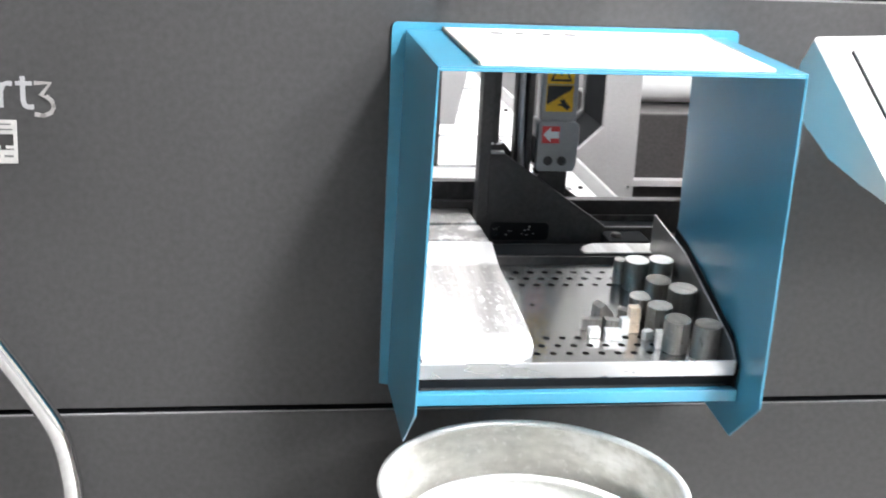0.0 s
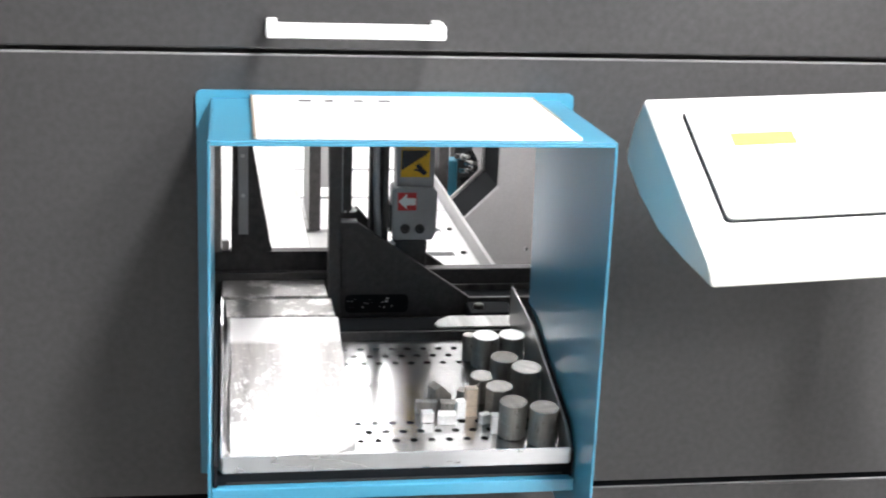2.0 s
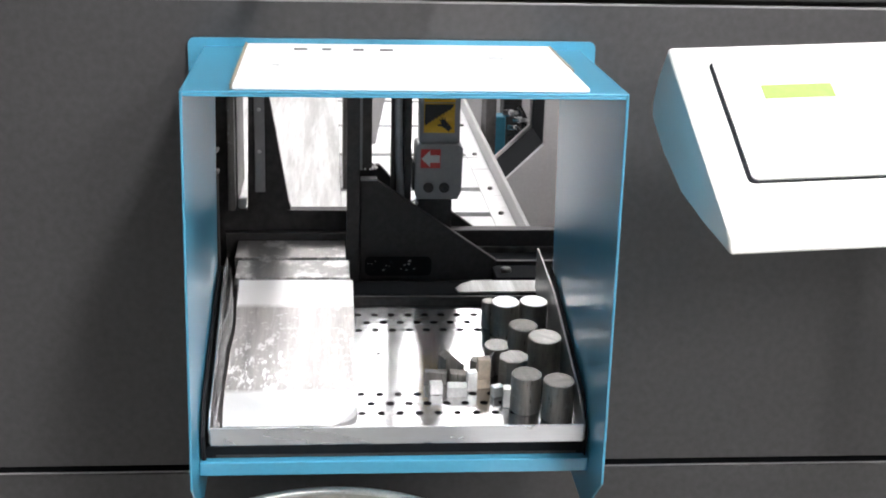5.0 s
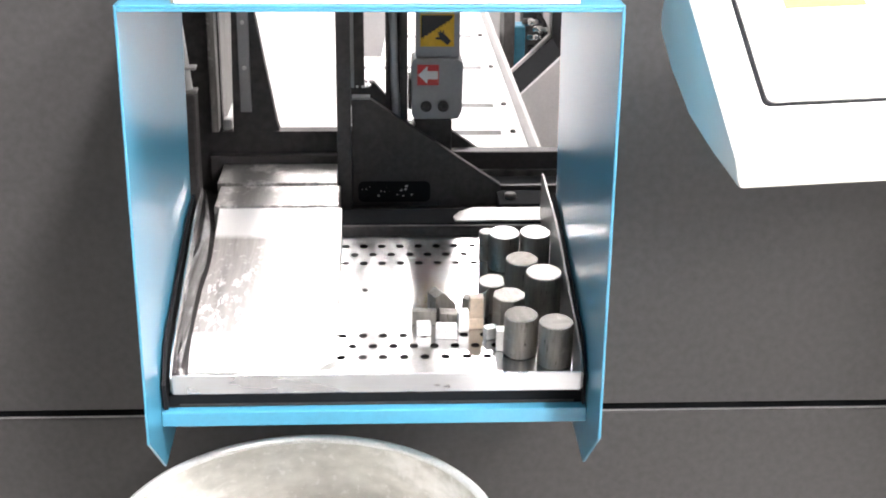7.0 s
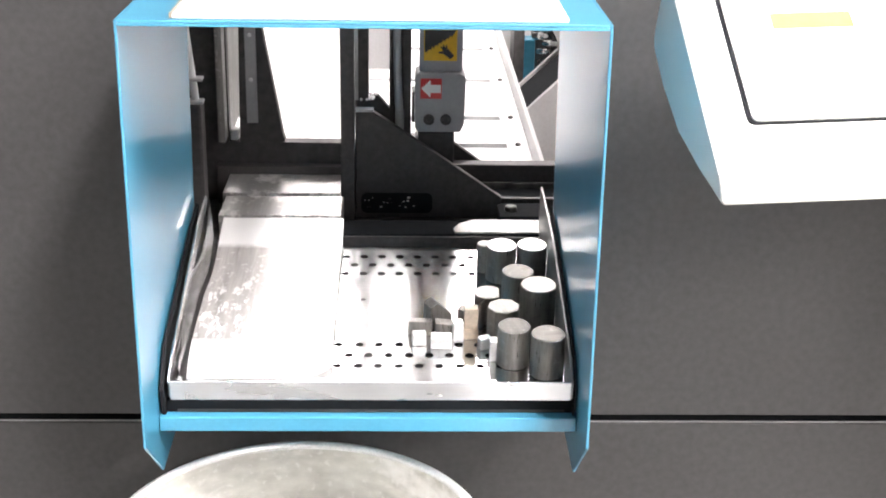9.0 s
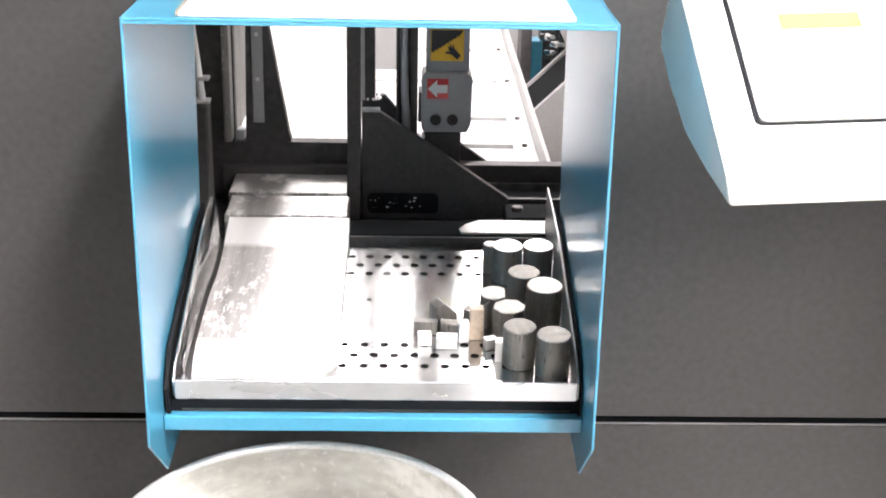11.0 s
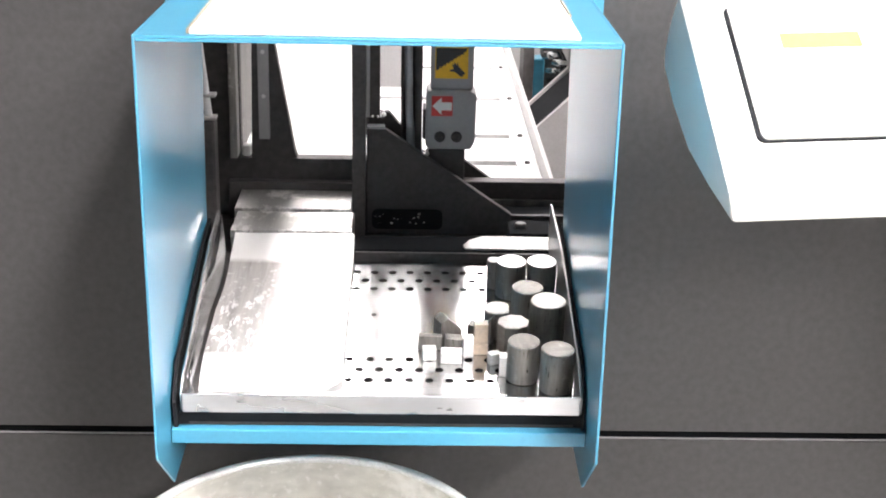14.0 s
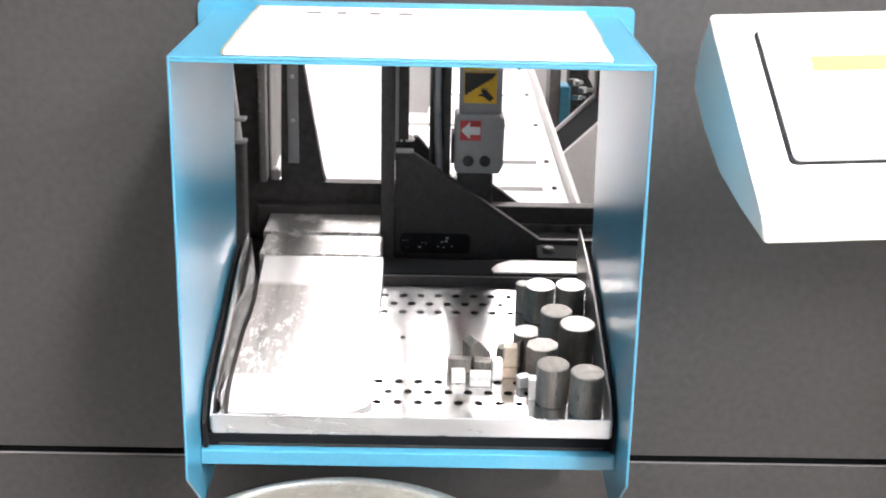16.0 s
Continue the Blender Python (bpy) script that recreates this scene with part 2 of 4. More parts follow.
def solid(name, bm, material, label="", category="", kind="", smooth=False):
    """A thing or a piece of the setting that is one mesh."""
    bmesh.ops.recalc_face_normals(bm, faces=bm.faces)
    me = bpy.data.meshes.new(name)
    bm.to_mesh(me)
    bm.free()
    me.materials.append(material)
    if smooth:
        for p in me.polygons:
            p.use_smooth = True
        me.set_sharp_from_angle(angle=radians(35))
    return tagged(new(name, me), label, category, "", kind)


def box(x0, x1, y0, y1, z0, z1, r=0.0, seg=2, bm=None, m=None):
    bm = bm or bmesh.new()
    c = bmesh.ops.create_cube(bm, size=1.0)["verts"]
    for v in c:
        v.co = Vector((x0 + (v.co.x + 0.5) * (x1 - x0), y0 + (v.co.y + 0.5) * (y1 - y0), z0 + (v.co.z + 0.5) * (z1 - z0)))
    if r:
        es = list({e for v in c for e in v.link_edges})
        got = bmesh.ops.bevel(bm, geom=es, offset=r, segments=seg, affect="EDGES", profile=0.5)
        c = list({v for f in got["faces"] for v in f.verts} | {v for v in c if v.is_valid})
    if m is not None:
        bmesh.ops.transform(bm, matrix=m, verts=c)
    return bm


def prism(pts, axis, d0, d1, r=0.0, bm=None, seg=2):
    """A flat outline pulled through from d0 to d1 along an axis; pts in the two other axes, in the order x, y, z."""
    bm = bm or bmesh.new()
    put = {"x": lambda a, b, d: (d, a, b), "y": lambda a, b, d: (a, d, b), "z": lambda a, b, d: (a, b, d)}[axis]
    lo = [bm.verts.new(put(a, b, d0)) for a, b in pts]
    hi = [bm.verts.new(put(a, b, d1)) for a, b in pts]
    faces = [bm.faces.new(lo), bm.faces.new(hi[::-1])]
    n = len(pts)
    for i in range(n):
        faces.append(bm.faces.new((lo[i], lo[(i + 1) % n], hi[(i + 1) % n], hi[i])))
    if r:
        es = list({e for f in faces for e in f.edges})
        bmesh.ops.bevel(bm, geom=es, offset=r, segments=seg, affect="EDGES", profile=0.5)
    return bm


def lathe(profile, segs=32, m=None, bm=None, caps=True):
    """A turned form: profile of (radius, height) along z."""
    bm = bm or bmesh.new()
    m = m or Matrix.Identity(4)
    rings = []
    for r, z in profile:
        rings.append([bm.verts.new(m @ Vector((r * math.cos(2 * math.pi * i / segs), r * math.sin(2 * math.pi * i / segs), z)))
                      for i in range(segs)])
    for a, b in zip(rings, rings[1:]):
        for i in range(segs):
            bm.faces.new((a[i], a[(i + 1) % segs], b[(i + 1) % segs], b[i]))
    if caps:
        bm.faces.new(rings[0][::-1])
        bm.faces.new(rings[-1])
    return bm


def tube(pts, r, segs=16, bm=None, rad=None):
    """A round bar swept along a smoothed line of points."""
    bm = bm or bmesh.new()
    p = [Vector(q) for q in pts]
    line = []
    for i in range(len(p) - 1):
        a, b, c, d = p[max(i - 1, 0)], p[i], p[i + 1], p[min(i + 2, len(p) - 1)]
        for k in range(8):
            u = k / 8
            line.append(0.5 * ((2 * b) + (c - a) * u + (2 * a - 5 * b + 4 * c - d) * u * u + (3 * b - a - 3 * c + d) * u ** 3))
    line.append(p[-1])
    rings, side = [], None
    for i, q in enumerate(line):
        way = (line[min(i + 1, len(line) - 1)] - line[max(i - 1, 0)]).normalized()
        if side is None:
            side = way.orthogonal().normalized()
        side = (side - way * side.dot(way)).normalized()
        up = way.cross(side)
        rings.append([bm.verts.new(q + r * (math.cos(2 * math.pi * k / segs) * side + math.sin(2 * math.pi * k / segs) * up))
                      for k in range(segs)])
    for a, b in zip(rings, rings[1:]):
        for k in range(segs):
            bm.faces.new((a[k], a[(k + 1) % segs], b[(k + 1) % segs], b[k]))
    bm.faces.new(rings[0][::-1])
    bm.faces.new(rings[-1])
    return bm


def holed_slab(xs, zs, y0, y1, bm=None):
    """A wall slab between xs[0], xs[3] and zs[0], zs[3] with one rectangular opening through it."""
    bm = bm or bmesh.new()
    g = {(i, j, k): bm.verts.new((xs[i], (y0, y1)[k], zs[j])) for i in range(4) for j in range(4) for k in range(2)}
    for i in range(3):
        for j in range(3):
            if (i, j) != (1, 1):
                for k in range(2):
                    bm.faces.new([g[a, b, k] for a, b in ((i, j), (i + 1, j), (i + 1, j + 1), (i, j + 1))])
    for i in range(3):
        for j in (0, 3):
            bm.faces.new((g[i, j, 0], g[i + 1, j, 0], g[i + 1, j, 1], g[i, j, 1]))
            bm.faces.new((g[j, i, 0], g[j, i + 1, 0], g[j, i + 1, 1], g[j, i, 1]))
    for j in (1, 2):
        bm.faces.new((g[1, j, 0], g[2, j, 0], g[2, j, 1], g[1, j, 1]))
        bm.faces.new((g[j, 1, 0], g[j, 2, 0], g[j, 2, 1], g[j, 1, 1]))
    return bm


def round_rect(x0, x1, z0, z1, r, n=5):
    out = []
    for cx, cz, a0 in ((x1 - r, z1 - r, 0), (x0 + r, z1 - r, 90), (x0 + r, z0 + r, 180), (x1 - r, z0 + r, 270)):
        for k in range(n + 1):
            a = radians(a0 + 90 * k / n)
            out.append((cx + r * math.cos(a), cz + r * math.sin(a)))
    return out


# ---------------------------------------------------------------- the workshop round the machine
solid("floor", box(-4, 5, -6, 5, -0.1, 0), CONCRETE, "grey worn concrete workshop floor", "floor", "structure")
solid("ceiling", box(-4, 5, -6, 5, 3.2, 3.3), CEILING, "white painted workshop ceiling", "ceiling", "structure")
solid("wall_north", box(-4, 5, 5, 5.2, 0, 3.2), PLASTER, "pale plastered workshop wall", "wall", "structure")
# unseen south and west walls, greyed to cut light thrown onto the panels
solid("wall_south", box(-4, 5, -6.2, -6, 0, 3.2), GREY_WALL, "unseen workshop wall, greyed to hold back bounced light", "wall", "structure")
solid("wall_west", box(-4.2, -4, -6, 5, 0, 3.2), GREY_WALL, "unseen workshop wall, greyed to hold back bounced light", "wall", "structure")
solid("wall_east", box(5, 5.2, -6, 5, 0, 3.2), PLASTER, "pale plastered workshop wall", "wall", "structure")


def ceiling_light(x, y, w, d, glow):
    root = thing("ceiling_light", (x, y, 3.2), "long white fluorescent ceiling light with opal diffuser", "ceiling light", "ceiling lights")
    part("frame", box(x - w / 2 - 0.03, x + w / 2 + 0.03, y - d / 2 - 0.03, y + d / 2 + 0.03, 3.14, 3.2, 0.006), WHITE, root)
    part("diffuser", box(x - w / 2, x + w / 2, y - d / 2, y + d / 2, 3.12, 3.139, 0.004), glow, root, "glowing opal diffuser")


# lamps out of view, placed and weighted to give the shading and reflections
for lx, ly, lw, ld, glow in ((2.2, -3.9, 0.8, 2.0, TUBES), (0.8, -1.3, 0.36, 1.2, TUBES_NEAR),
                             (-0.40, 3.15, 0.62, 1.5, TUBES_WEAK), (0.30, 3.05, 0.32, 1.3, TUBES_WEAK), (1.5, 1.4, 0.3, 1.2, TUBES_WEAK)):
    ceiling_light(lx, ly, lw, ld, glow)


# ---------------------------------------------------------------- the machine's housing
housing = thing("machine_housing", (0.1, 1.2, 0), "large dark grey painted sheet-metal saw housing with seams", "machine")
lower = part("lower_panel", box(-1.2, 1.4, 0.0, 0.02, 0.06, 0.7295, 0.0018), PANEL, housing)
# pale strips along the seams paint the light caught by the panel edges
part("lit_edge", box(-1.195, 1.395, 0.0014, 0.0036, 0.7296, 0.7309), LIT_EDGE, lower, "pale strip painted for the light on the panel edge")
# black strip stands for the shade deep in the seam
part("seam_shade", box(-1.195, 1.395, 0.0038, 0.019, 0.7296, 0.7306), BLACK_AND_SHADE, lower)
middle = part("middle_panel", holed_slab((-1.2, -0.1985, 0.1985, 1.4), (0.7395, 0.772, 1.206, 1.2480), 0.0, 0.02), PANEL, housing)
part("lit_edge", box(-1.195, 1.395, 0.0010, 0.0085, 1.2481, 1.2500), LIT_EDGE, middle, "pale strip painted for the light on the panel edge")
upper = part("upper_panel", box(-1.2, 1.4, -0.002, 0.02, 1.2555, 1.72, 0.0022), PANEL, housing)
part("seam_backing", box(-1.2, 1.4, 0.0215, 0.03, 1.23, 1.28), BLACK, housing)
part("seam_backing", box(-1.2, 1.4, 0.0215, 0.03, 0.715, 0.755), BLACK, housing)
part("side_panel", box(-1.2, -1.18, 0.021, 2.38, 0.06, 1.72), PANEL, housing)
part("side_panel", box(1.38, 1.4, 0.021, 2.38, 0.06, 1.72), PANEL, housing)
part("back_panel", box(-1.18, 1.38, 2.36, 2.38, 0.06, 1.72), GREY_LIGHT, housing)
part("base_plate", box(-1.18, 1.38, 0.031, 2.36, 0.0, 0.55), DARK, housing)

# white pull handle on the upper door
handle = bmesh.new()
box(-0.134, 0.056, -0.042, -0.030, 1.2715, 1.2875, 0.003, bm=handle)
box(-0.133, -0.121, -0.0315, -0.0021, 1.276, 1.2895, 0.002, bm=handle)
box(0.043, 0.055, -0.0315, -0.0021, 1.276, 1.2895, 0.002, bm=handle)
part("pull_handle", handle, WHITE, upper, "white bar handle on two short feet", smooth=True)

# product mark and data plate on the middle panel
def stroke(pts, w, y):
    """A flat raised stroke of even width along a bent line in the panel's plane."""
    a, b = [], []
    for k, p in enumerate(pts):
        p0, p1 = Vector(pts[max(0, k - 1)]), Vector(pts[min(len(pts) - 1, k + 1)])
        d = (p1 - p0).normalized() * w / 2
        a.append((p[0] - d.y, p[1] + d.x))
        b.append((p[0] + d.y, p[1] - d.x))
    bm = bmesh.new()
    for k in range(len(pts) - 1):
        for yy in (y, y + 0.0008):
            bm.faces.new([bm.verts.new((q[0], yy, q[1])) for q in (a[k], a[k + 1], b[k + 1], b[k])])
        for e in (a, b):
            bm.faces.new([bm.verts.new((q[0], yy, q[1])) for q, yy in ((e[k], y), (e[k + 1], y), (e[k + 1], y + 0.0008), (e[k], y + 0.0008))])
    bmesh.ops.remove_doubles(bm, verts=bm.verts, dist=1e-6)
    bmesh.ops.recalc_face_normals(bm, faces=bm.faces)
    return bm


for y, w, pts in (
        (-0.0012, 0.0062, [(-0.6490, 1.131), (-0.6490, 1.104)]),
        (-0.0012, 0.0062, [(-0.6403, 1.132), (-0.6403, 1.104)]),
        (-0.0016, 0.0052, [(-0.6398, 1.122), (-0.6370, 1.1295), (-0.6330, 1.1315), (-0.6272, 1.1308)]),
        (-0.0012, 0.0055, [(-0.6160, 1.1395), (-0.6160, 1.1125), (-0.6145, 1.1070), (-0.6110, 1.1050), (-0.6045, 1.1050)]),
        (-0.0016, 0.0046, [(-0.6238, 1.1316), (-0.6058, 1.1316)]),
        (-0.0020, 0.0048, [(-0.6035, 1.1324), (-0.5862, 1.1324), (-0.5968, 1.1182), (-0.5900, 1.1172), (-0.5848, 1.1120), (-0.5832, 1.1050),
                           (-0.5862, 1.0990), (-0.5935, 1.0955), (-0.6040, 1.0970)])):
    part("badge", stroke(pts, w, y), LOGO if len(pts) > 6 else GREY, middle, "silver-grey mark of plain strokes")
plate = part("data_plate", box(-0.690, -0.624, -0.0015, -0.0002, 1.040, 1.090, 0.0005), FILM, middle, "greyish data plate with a black window")
part("window", box(-0.684, -0.6280, -0.0022, -0.0016, 1.056, 1.074), BLACK_PRINT, plate)
for k in range(4):
    part("print_bar", box(-0.680 + 0.0145 * k, -0.671 + 0.0145 * k, -0.0027, -0.0023, 1.0575, 1.061), FILM, plate)
    part("print_bar", box(-0.682 + 0.0145 * k, -0.672 + 0.0145 * k, -0.0022, -0.0016, 1.0475, 1.0500), INK, plate)
part("print_bar", box(-0.684, -0.629, -0.0022, -0.0016, 1.0785, 1.0800), INK, plate)
part("print_bar", box(-0.645, -0.630, -0.0022, -0.0016, 1.0845, 1.0860), INK, plate)

# ---------------------------------------------------------------- the blue hood
HX, HZ, HD = 0.1908, 1.203, -0.248
hood = thing("machine_hood", (0, 0, 0.76), "blue painted sheet-metal hood round the outlet opening", "hood")
side = [(0.095, 0.79), (0.095, HZ), (HD, HZ), (-0.226, 0.823), (-0.148, 0.7570), (-0.0015, 0.7640), (-0.0015, 0.79)]
for sx in (-1, 1):
    leaf = prism([(a, b - 0.0018 if sx > 0 and b < 0.762 else b) for a, b in side], "x", sx * HX, sx * (HX - 0.0024), 0.0008)
    for v in leaf.verts:
        v.co.x += sx * 0.0045 * (HZ - v.co.z) / 0.44
    part("side_plate", leaf, BLUE, hood)
top = part("top_plate", box(-HX + 0.0025, HX - 0.0025, HD, 0.095, HZ - 0.0024, HZ, 0.0007), BLUE, hood)
part("front_lip", box(-HX + 0.0026, HX - 0.0026, HD, HD + 0.0024, HZ - 0.0050, HZ - 0.0026, 0.0006), BLUE, hood)
part("cross_bar", box(-HX - 0.0012, HX + 0.0012, -0.162, -0.150, 0.8055, 0.8200, 0.0012), BLUE, hood)
part("bottom_plate", box(-HX - 0.0012, HX + 0.0012, -0.1495, 0.095, 0.8055, 0.8079), BLUE, hood)
# the flange against the panel, with rounded corners
FW, FT, FR = 0.2068, HZ + 0.0085, 0.0065
arc = [(FR * math.cos(radians(a)), FR * math.sin(radians(a))) for a in range(0, 91, 15)]
outline = [(FW, 0.7680)] + [(FW - FR + a, FT - FR + b) for a, b in arc] + [(-FW + FR - a, FT - FR + b) for a, b in arc[::-1]] + [(-FW, 0.7680)]
outline += [(-HX - 0.0050, 0.7660), (-HX - 0.0004, HZ + 0.0004), (HX + 0.0004, HZ + 0.0004), (HX + 0.0050, 0.7660)]
part("flange", prism(outline, "y", -0.0045, -0.0006, 0.0004), BLUE, hood)
# white sheet on top with four dark marks
cover = part("cover_sheet", box(-0.147, 0.157, -0.243, -0.006, HZ + 0.0003, HZ + 0.004, 0.0008), WHITE, top, "white plate lying on the hood")
part("edge_band", box(-0.1494, -0.1473, -0.241, -0.006, HZ + 0.0004, HZ + 0.0046), SHEET_EDGE, top, "brownish raw edge")
part("edge_band", box(0.1573, 0.1592, -0.150, -0.006, HZ + 0.0004, HZ + 0.0046), SHEET_EDGE, top, "brownish raw edge")
for mx0, mw, mm in ((-0.100, 0.013, INK), (-0.0725, 0.009, INK), (-0.042, 0.010, INK), (-0.016, 0.013, INK)):
    part("print_bar", box(mx0, mx0 + mw, -0.050, -0.040, HZ + 0.0042, HZ + 0.0047), mm, top)
part("print_bar", box(0.087, 0.101, -0.095, -0.080, HZ + 0.0042, HZ + 0.0047), FAINT, top)
part("print_bar", box(-0.118, -0.111, -0.142, -0.137, HZ + 0.0042, HZ + 0.0047), FAINT, top)
# dark strips put where the gap between hood and tray lies in shade
part("gap_shade", box(-HX, HX, -0.1495, -0.138, 0.8080, 0.8320, 0.002), BLACK_AND_SHADE, hood, "dark strip standing for the shaded gap beside the tray")
edging = [(-0.158, 0.822), (-0.163, 0.848), (-0.137, 0.879), (0.05, 0.932), (0.094, 0.940), (0.094, 0.81), (-0.150, 0.81)]
part("gap_shade", prism(edging, "x", HX - 0.0010, HX - 0.0024), BLACK_AND_SHADE, hood, "dark strip standing for the shaded gap beside the tray")
part("gap_shade", prism(edging, "x", -HX + 0.0010, -HX + 0.0044), BLACK_AND_SHADE, hood, "dark strip standing for the shaded gap beside the tray")

# ---------------------------------------------------------------- the sloping tray
TILT = 6.45
TM = pose(0, -0.157, 0.832, TILT)
TL, TR, TLEN = -0.1810, 0.1855, 0.320
tray = thing_in("outlet_tray", TM, "shiny perforated steel tray with turned-up edges, sloping outwards", "tray")


def rect(bm, x0, x1, y0, y1, z=0.0):
    bm.faces.new([bm.verts.new(p) for p in ((x0, y0, z), (x1, y0, z), (x1, y1, z), (x0, y1, z))])


def holed_cell(bm, cx, cy, w, h, r, n=16):
    outer, inner, deep = [], [], []
    for k in range(n):
        a = 2 * math.pi * (k + 0.5) / n
        c, s = math.cos(a), math.sin(a)
        f = 1 / max(abs(c), abs(s))
        outer.append(bm.verts.new((cx + c * f * w / 2, cy + s * f * h / 2, 0)))
        inner.append(bm.verts.new((cx + c * r, cy + s * r, 0)))
        deep.append(bm.verts.new((cx + c * r, cy + s * r, -0.003)))
    corner = [bm.verts.new((cx + a * w / 2, cy + b * h / 2, 0)) for a, b in ((1, 1), (-1, 1), (-1, -1), (1, -1))]
    for k in range(n):
        j = (k + 1) % n
        bm.faces.new((outer[k], outer[j], inner[j], inner[k]))
        bm.faces.new((inner[k], inner[j], deep[j], deep[k]))
        a0 = 2 * math.pi * (k + 0.5) / n
        for q in range(4):
            ac = math.pi / 4 + q * math.pi / 2
            if a0 < ac < a0 + 2 * math.pi / n:
                bm.faces.new((outer[k], corner[q], outer[j]))


floor_bm = bmesh.new()
PITCH = 0.0197
first = -0.032
y = 0.012
rows = [(0.0655, 0.0), (0.0852, 0.5), (0.1049, 0.0), (0.196, None), (0.2545, 0.0), (0.2742, 0.5), (0.2939, 0.0)]
for cy, off in rows:
    h = PITCH
    if cy - h / 2 > y + 1e-6:
        rect(floor_bm, TL, TR, y, cy - h / 2)
    xs = [-0.0105] if off is None else [first + PITCH * (k + off) for k in range(11)]
    rect(floor_bm, TL, xs[0] - PITCH / 2, cy - h / 2, cy + h / 2)
    for cx in xs:
        holed_cell(floor_bm, cx, cy, PITCH, h, 0.0043 if off is not None else 0.003)
    if xs[-1] + PITCH / 2 < TR:
        rect(floor_bm, xs[-1] + PITCH / 2, TR, cy - h / 2, cy + h / 2)
    y = cy + h / 2
rect(floor_bm, TL, TR, y, TLEN)
part("tray_floor", floor_bm, TRAY, tray)
# added black sheet, so the holes read as shaded depth
part("hole_shade", box(TL + 0.004, TR - 0.004, 0.006, TLEN, -0.013, -0.0105), BLACK, tray, "black sheet added to keep the tray holes dark")
part("front_lip", box(TL, TR, -0.0022, -0.0002, 0.0050, 0.0245, 0.0009), LIP, tray, "turned-up bright front lip")
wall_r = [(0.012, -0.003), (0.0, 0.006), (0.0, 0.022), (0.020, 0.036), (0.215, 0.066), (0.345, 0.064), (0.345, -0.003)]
# right wall in darker, duller steel than the left, muting its reflections
part("side_wall", prism(wall_r, "x", TR + 0.0002, TR + 0.0024, 0.0006), SHADED_WALL, tray)
wall_l = [(0.012, -0.003), (0.0, 0.006), (0.0, 0.022), (0.020, 0.036), (0.215, 0.074), (0.285, 0.078), (0.290, -0.003)]
part("side_wall", prism(wall_l, "x", TL - 0.0024, TL - 0.0002, 0.0006), TRAY, tray)
# bent guide sheet against the left wall; a dark strip along the plate paints its reflection
def swept_strip(line, inner):
    """A thin bent sheet along the tray: line of (along, outline of (x, height) points)."""
    bm = bmesh.new()
    rings = [[bm.verts.new((a, yy, b)) for a, b in pts] for yy, pts in line]
    for a, b in zip(rings, rings[1:]):
        for i in range(len(a) - 1):
            bm.faces.new((a[i], a[i + 1], b[i + 1], b[i]))
    if inner:
        bmesh.ops.solidify(bm, geom=bm.faces[:], thickness=inner)
    return bm


sheet_line, reflection_line = [], []
for k in range(17):
    yy = 0.026 + 0.262 * k / 16
    u = k / 16
    high = 0.026 + 0.046 * u
    bow = 0.0030 * math.sin(math.pi * max(0.0, (u - 0.55) / 0.45)) if u > 0.55 else 0.0
    reflection_h = 0.0165 + 0.010 * u
    sheet_line.append((yy, [(TL + 0.0006, high), (TL + 0.0022 + bow, high - 0.004), (TL + 0.0036 + bow, 0.6 * high + 0.4 * reflection_h), (TL + 0.0046 + bow, reflection_h)]))
    reflection_line.append((yy, [(TL + 0.0047 + bow, reflection_h), (TL + 0.0066 + bow, reflection_h - 0.003), (TL + 0.0076 + 0.5 * bow, 0.008), (TL + 0.0080, 0.0006)]))
part("guide_sheet", swept_strip(sheet_line, 0.0008), TRAY, tray, "bent bright guide sheet", smooth=True)
part("sheet_reflection", swept_strip(reflection_line, 0.0008), DARK, tray, "dark strip standing for the reflection low on the guide sheet", smooth=True)

# worn steel slab lying on the tray
slab = thing_in("steel_slab", TM, "scratched bright steel chute plate with rolled front lying on the tray", "metal plate")
SLAB_R, SLAB_L = -0.0370, -0.1735
slab_line = [(0.0410, 0.0012), (0.0480, 0.0040), (0.0560, 0.0078), (0.0660, 0.0110), (0.0780, 0.0134), (0.0900, 0.0148), (0.1050, 0.0154), (0.1300, 0.0156),
             (0.1700, 0.0152), (0.2080, 0.0146), (0.2600, 0.0122), (0.2850, 0.0114), (0.2950, 0.0122), (0.3050, 0.0138), (0.3480, 0.0212)]
bms = bmesh.new()
cols = 14
top, low = [], []
for s_, n_ in slab_line:
    # the front corner at the open side is rounded
    tuck = 0.020 * max(0.0, 1 - (s_ - 0.044) / 0.022) ** 2
    xs_ = [SLAB_L + (SLAB_R - tuck - SLAB_L) * k / cols for k in range(cols + 1)]
    top.append([bms.verts.new((x, s_, n_ + 0.0005 * noise.noise((x * 40, s_ * 25, 3.0)))) for x in xs_])
    low.append([bms.verts.new((x, s_, 0.0004)) for x in xs_])
for g0, g1 in zip(range(len(top) - 1), range(1, len(top))):
    for k in range(cols):
        bms.faces.new((top[g0][k], top[g0][k + 1], top[g1][k + 1], top[g1][k]))
        bms.faces.new((low[g0][k], low[g0][k + 1], low[g1][k + 1], low[g1][k]))
    for k in (0, cols):
        bms.faces.new((top[g0][k], top[g1][k], low[g1][k], low[g0][k]))
for g0 in (0, -1):
    for k in range(cols):
        bms.faces.new((top[g0][k], top[g0][k + 1], low[g0][k + 1], low[g0][k]))
part("plate", bms, SLAB, slab, smooth=True)


